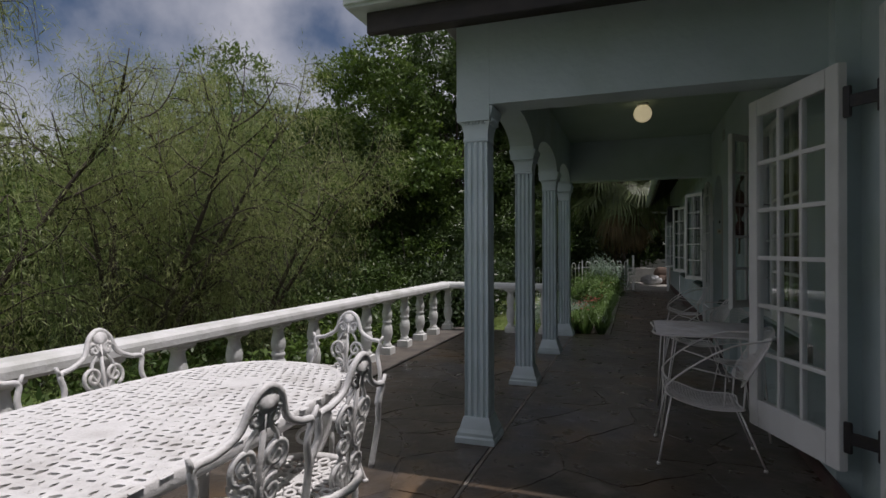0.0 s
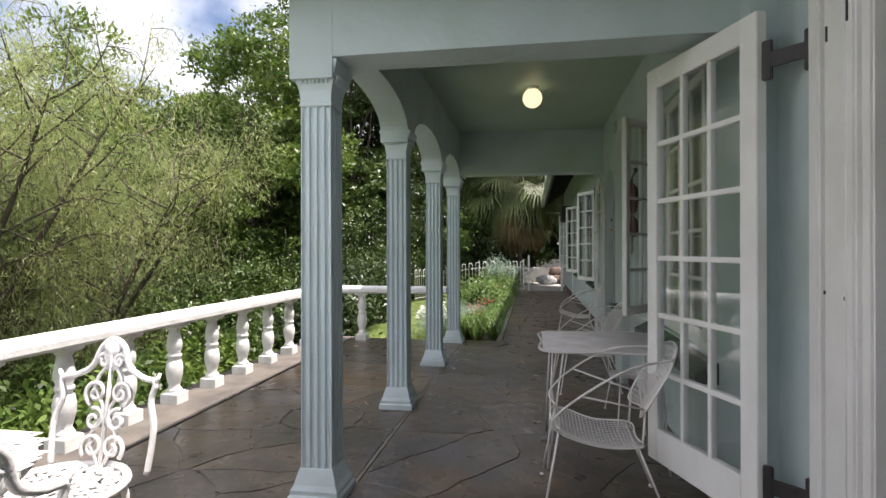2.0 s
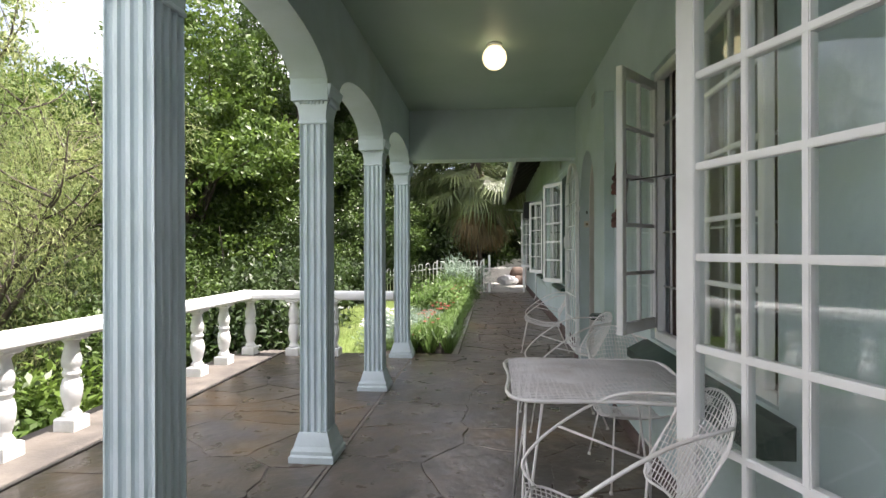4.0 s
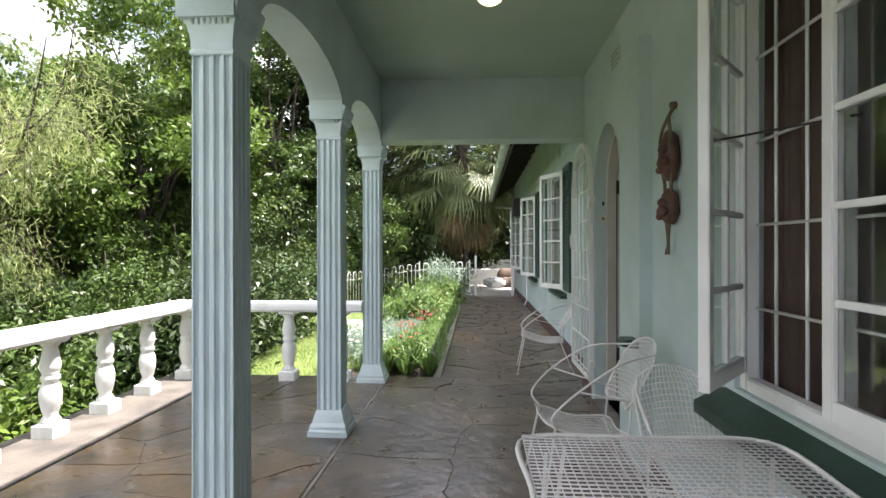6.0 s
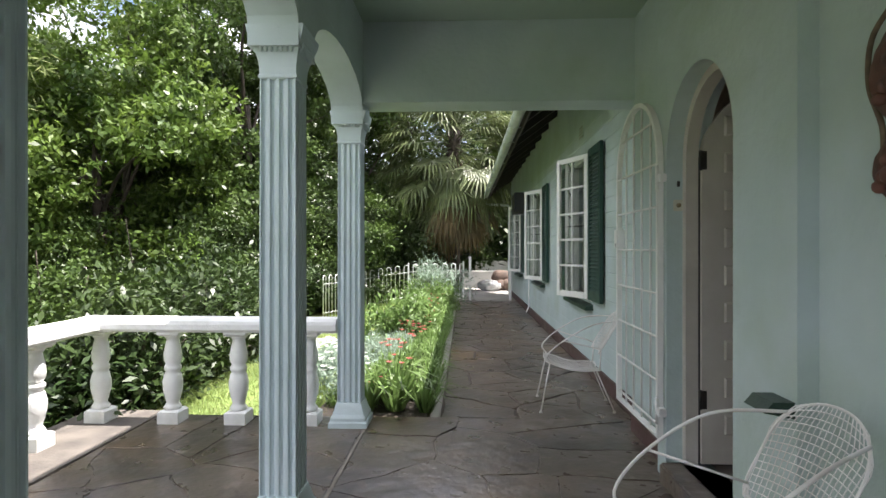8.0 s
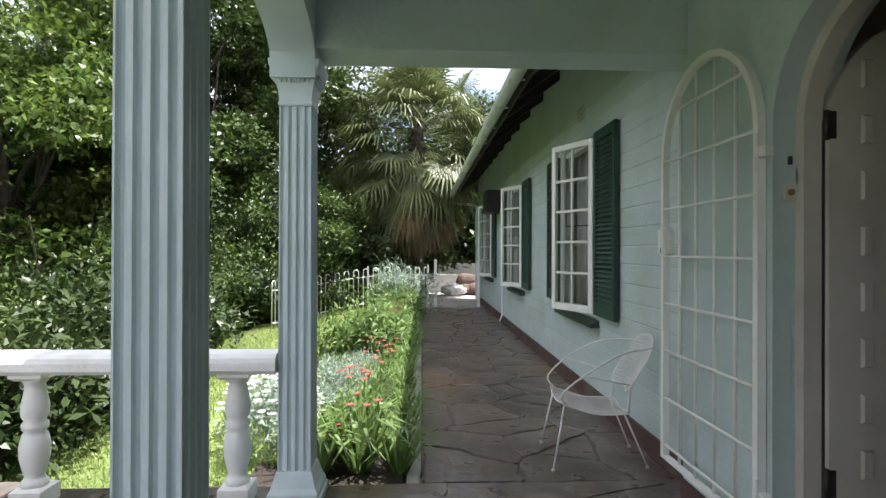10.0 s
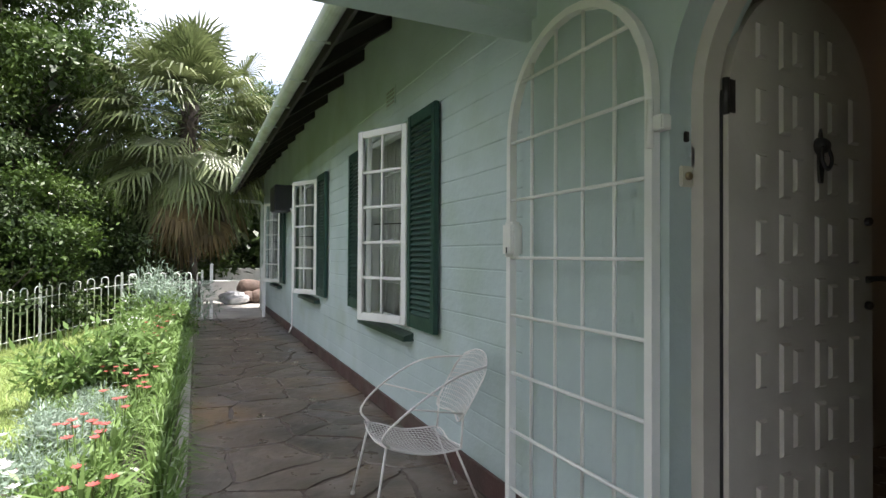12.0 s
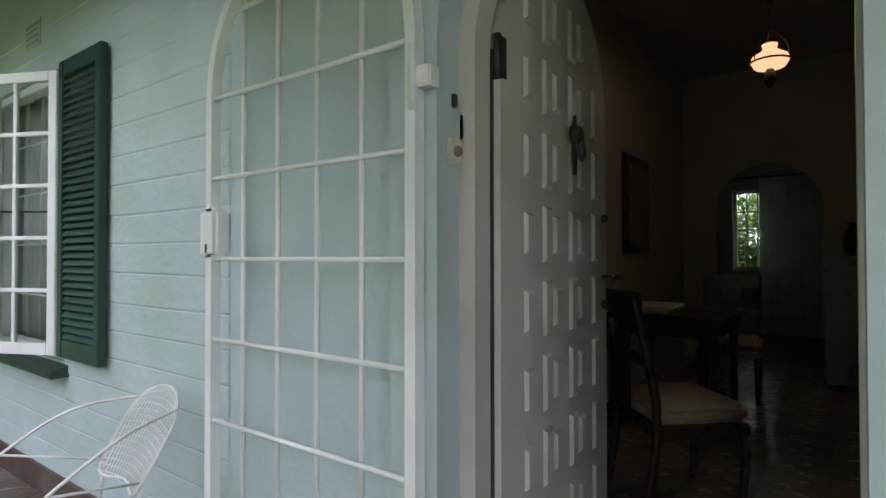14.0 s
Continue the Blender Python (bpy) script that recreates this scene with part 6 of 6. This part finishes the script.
raw_mesh("foliage", clump_leaves(cs, 60, 0.06, 0.04, 0.09, 0.28, -0.2), 4, LEAF_BED, green)
for bush in (silver, green):
    bm = bmesh.new()
    for k in range(7):
        a = k * 0.9
        tube(bm, curve_pts([(0, 0, 0), (0.06 * math.cos(a), 0.06 * math.sin(a), 0.14), (0.17 * math.cos(a), 0.17 * math.sin(a), 0.30)], 3), 0.006, 5, r1=0.002)
    part("stem", bm, BARK, bush)

rng = random.Random(5)
used = set()


def plant(src, x, y, s, z=-0.06):
    m = pose(x, y, z + (gz(x, y) + 0.05 if x < -1.35 else 0), 0, 0, rng.uniform(0, 360))
    if src.name not in used:
        used.add(src.name)
        src.matrix_basis, ob = m, src
    else:
        ob = copy_thing(src, m)
    ob.scale = (s, s, s)


y = 8.58
while y < 16.8:
    near = (y - 8.5) / 8.3
    plant(strap, -0.50 + rng.uniform(-0.05, 0.05), y, 0.75 + 0.25 * rng.random() - 0.1 * near)
    plant(rng.choice((lily, lily, strap, green)), -0.76 + rng.uniform(-0.06, 0.06), y + 0.12, 0.7 + 0.3 * rng.random())
    plant(rng.choice((lily, lily, silver, green, strap)), -0.97 + rng.uniform(-0.06, 0.06), y + 0.05, 0.55 + 0.3 * rng.random() - 0.12 * near)
    if y < 11.2:
        plant(rng.choice((silver, green, lily, strap)), -1.17 + rng.uniform(-0.08, 0.05), y + 0.2, 0.36 + 0.2 * rng.random())
    y += 0.29
for x, y, s in ((-1.35, 9.0, 1.25), (-1.5, 9.55, 1.1), (-1.62, 10.3, 0.9), (-1.15, 12.4, 0.8), (-1.12, 14.3, 0.8), (-1.1, 15.2, 0.9)):
    plant(daisy, x, y, s)
for x, y, s in ((-1.1, 11.9, 1.7), (-0.95, 13.2, 1.2), (-0.85, 14.6, 1.2), (-0.8, 15.7, 1.5), (-0.7, 16.5, 2.1), (-0.95, 16.6, 1.7)):
    plant(silver if s > 2 else green, x, y, s)
plant(strap, -0.72, 8.62, 1.35)
plant(strap, -0.95, 8.60, 1.15)

shrub(11.6, 7.7, 0.0, 2.6, 1.1, LEAF_MID, "garden_shrub", "leafy green shrub outside the far window", "garden shrubs")
shrub(11.8, 9.0, 0.0, 2.8, 1.1, LEAF_MID, "garden_shrub", "leafy green shrub outside the far window", "garden shrubs")

# lawn blades
n = 60000
gx, gy = NR.uniform(-4.6, -1.25, n), NR.uniform(8.45, 18.2, n)
zz = np.array([gz(a, b) for a, b in zip(gx, gy)])
p = np.stack([gx, gy, zz], axis=1)
ang = NR.uniform(0, 2 * np.pi, n)
hgt = NR.uniform(0.025, 0.06, n)[:, None]
s = np.stack([np.cos(ang), np.sin(ang), np.zeros(n)], axis=1) * 0.0045
tip = p + np.concatenate([NR.normal(size=(n, 2)) * 0.02, hgt], axis=1)
tri = np.stack([p - s, p + s, tip], axis=1).reshape(-1, 3)
tagged(raw_mesh("grass", tri, 3, BLADE), "short bright green lawn grass", "grass", kind="stuff")


# ---- paving stones, wall courses and tiles ----
def cells(x0, x1, y0, y1, size, seed, joint):
    """Irregular stone outlines filling a rectangle: each point keeps what lies nearest to it."""
    rng = random.Random(seed)
    pts = []
    nx, ny = max(1, round((x1 - x0) / size)), max(1, round((y1 - y0) / size))
    for i in range(nx):
        for j in range(ny):
            pts.append(((x0 + (i + 0.5 + rng.uniform(-0.55, 0.55)) * (x1 - x0) / nx), (y0 + (j + 0.5 + rng.uniform(-0.55, 0.55)) * (y1 - y0) / ny)))
    for px, py in pts:
        poly = [(x0, y0), (x1, y0), (x1, y1), (x0, y1)]
        for qx, qy in pts:
            if (qx, qy) == (px, py) or (qx - px) ** 2 + (qy - py) ** 2 > (3 * size) ** 2:
                continue
            dx, dy = qx - px, qy - py
            l = math.hypot(dx, dy)
            lim = (dx * (px + qx) / 2 + dy * (py + qy) / 2) / l - joint / 2
            out = []
            for k in range(len(poly)):
                a, b = poly[k], poly[(k + 1) % len(poly)]
                da, db = (dx * a[0] + dy * a[1]) / l - lim, (dx * b[0] + dy * b[1]) / l - lim
                if da <= 0:
                    out.append(a)
                if (da < 0) != (db < 0) and da != db:
                    t = da / (da - db)
                    out.append((a[0] + (b[0] - a[0]) * t, a[1] + (b[1] - a[1]) * t))
            poly = out
            if len(poly) < 3:
                break
        if len(poly) >= 3:
            yield (px, py), poly


def wander(p, bounds):
    """Shifts a point of the paving so that joints run unevenly, less so towards the paving's edges."""
    x0, x1, y0, y1 = bounds
    k = max(0.0, min(1.0, (min(p.x - x0, x1 - p.x, p.y - y0, y1 - p.y) - 0.004) / 0.16))
    a, b = p * 2.6, p * 8.5
    return p + k * Vector((0.055 * noise.noise(a) + 0.018 * noise.noise(b), 0.055 * noise.noise(a + Vector((7, 3, 1))) + 0.018 * noise.noise(b + Vector((2, 9, 4))), 0))


def stone_mesh(c, poly, rng, lift, worn, bounds, drop=0.006, inner=0.985):
    out = []
    cut = []
    for k in range(len(poly)):
        a, b, d = Vector(poly[k - 1]), Vector(poly[k]), Vector(poly[(k + 1) % len(poly)])
        for e in (a, d):
            l = max(1e-6, (e - b).length)
            cut.append(tuple(b + (e - b) * min(0.3, worn * rng.uniform(0.015, 0.05) / l)))
    poly = cut
    for k in range(len(poly)):
        a, b = Vector((*poly[k], 0)), Vector((*poly[(k + 1) % len(poly)], 0))
        l = (b - a).length
        out.append(a)
        if l > 0.10:
            n_ = Vector((-(b - a).y, (b - a).x, 0)) / l
            m = max(2, int(l / 0.055))
            for t in [(q + rng.uniform(0.3, 0.7)) / m for q in range(m)]:
                out.append(a + (b - a) * t + n_ * worn * (rng.uniform(0.0, 0.009) + 0.010 * math.sin(math.pi * t)))
    out = [wander(p, bounds) for p in out]
    cv = Vector((*c, 0))
    tx, ty = rng.uniform(-0.006, 0.006), rng.uniform(-0.006, 0.006)
    bm = bmesh.new()
    rows = []
    for k, z in ((1.0, -0.02), (1.0, -drop), (inner, 0.0)):
        rows.append([bm.verts.new(((p - cv) * k) + Vector((0, 0, z + lift + tx * (p - cv).x + ty * (p - cv).y))) for p in out])
    for a, b in zip(rows, rows[1:]):
        for i in range(len(a)):
            bm.faces.new((a[i], a[(i + 1) % len(a)], b[(i + 1) % len(a)], b[i]))
    bm.faces.new(rows[-1])
    return bm


floor_ob, path_ob = bpy.data.objects["floor"], bpy.data.objects["path"]
rng = random.Random(17)
for parent, (x0, x1, y0, y1), size, joint, base, flat, worn, drop, inner in (
        (floor_ob, (-0.855, 0.965, -1.2, 8.35), 0.52, 0.001, 0.0, 0.0008, 0.34, 0.0012, 0.994),
        (floor_ob, (-2.44, -0.877, -1.2, 8.35), 0.48, 0.003, 0.0, 0.0015, 0.6, 0.002, 0.990),
        (path_ob, (-0.35, 1.07, 8.37, 17.68), 0.42, 0.006, -0.012, 0.003, 0.95, 0.006, 0.985)):
    for c, poly in cells(x0, x1, y0, y1, size, int(x0 * 100) + 900, joint):
        ob = part("slate", stone_mesh(c, poly, rng, rng.uniform(-flat, flat), worn, (x0, x1, y0, y1), drop, inner), SLATE, parent)
        ob.location = (c[0], c[1], base)

# painted block courses on the path wall
rng = random.Random(3)
z = 0.115
while z < 2.62:
    h = 0.132 + rng.uniform(-0.006, 0.006)
    spans = [(8.37, 19.14)]
    for a, b in WINDOWS:
        if z < 2.24 and z + h > 0.63:
            spans = [q for s0, s1 in spans for q in (((s0, a - 0.0), (b + 0.0, s1)) if s0 < a < s1 else ((s0, s1),))]
    for s0, s1 in spans:
        if s1 - s0 < 0.05:
            continue
        n = max(2, int((s1 - s0) / 0.22))
        bm = bmesh.new()
        rows = []
        for i in range(n + 1):
            y = s0 + (s1 - s0) * i / n
            w0 = 0.006 * noise.noise(Vector((y * 1.3, z * 9, 0)))
            w1 = 0.006 * noise.noise(Vector((y * 1.3, (z + h) * 9, 0)))
            t = 0.0032 + 0.0020 * noise.noise(Vector((y * 2.1, z * 3, 4)))
            rows.append([bm.verts.new((PATH_X + e, y, q)) for e, q in ((0.0, z + 0.003 + w0), (-t * 1.35, z + 0.009 + w0), (-t, z + h * 0.6), (-t * 0.6, z + h - 0.004 + w1), (0.0, z + h - 0.001 + w1))])
        for p, q in zip(rows, rows[1:]):
            for k in range(4):
                bm.faces.new((p[k], p[k + 1], q[k + 1], q[k])).smooth = False
        part("course", bm, PAINT, wall_path)
    z += h

# hall floor tiles
bm = bmesh.new()
box(bm, -0.148, 0.148, -0.148, 0.148, -0.008, 0.0, 0.003)
tile = finish(bm, "tile", TILEM)
inside = bpy.data.objects["floor_inside"]
for i in range(18):
    for j in range(8):
        ob = new("tile", tile)
        ob.parent, ob.location = inside, (1.46 + 0.3 * i, 5.91 + 0.3 * j, 0.098)
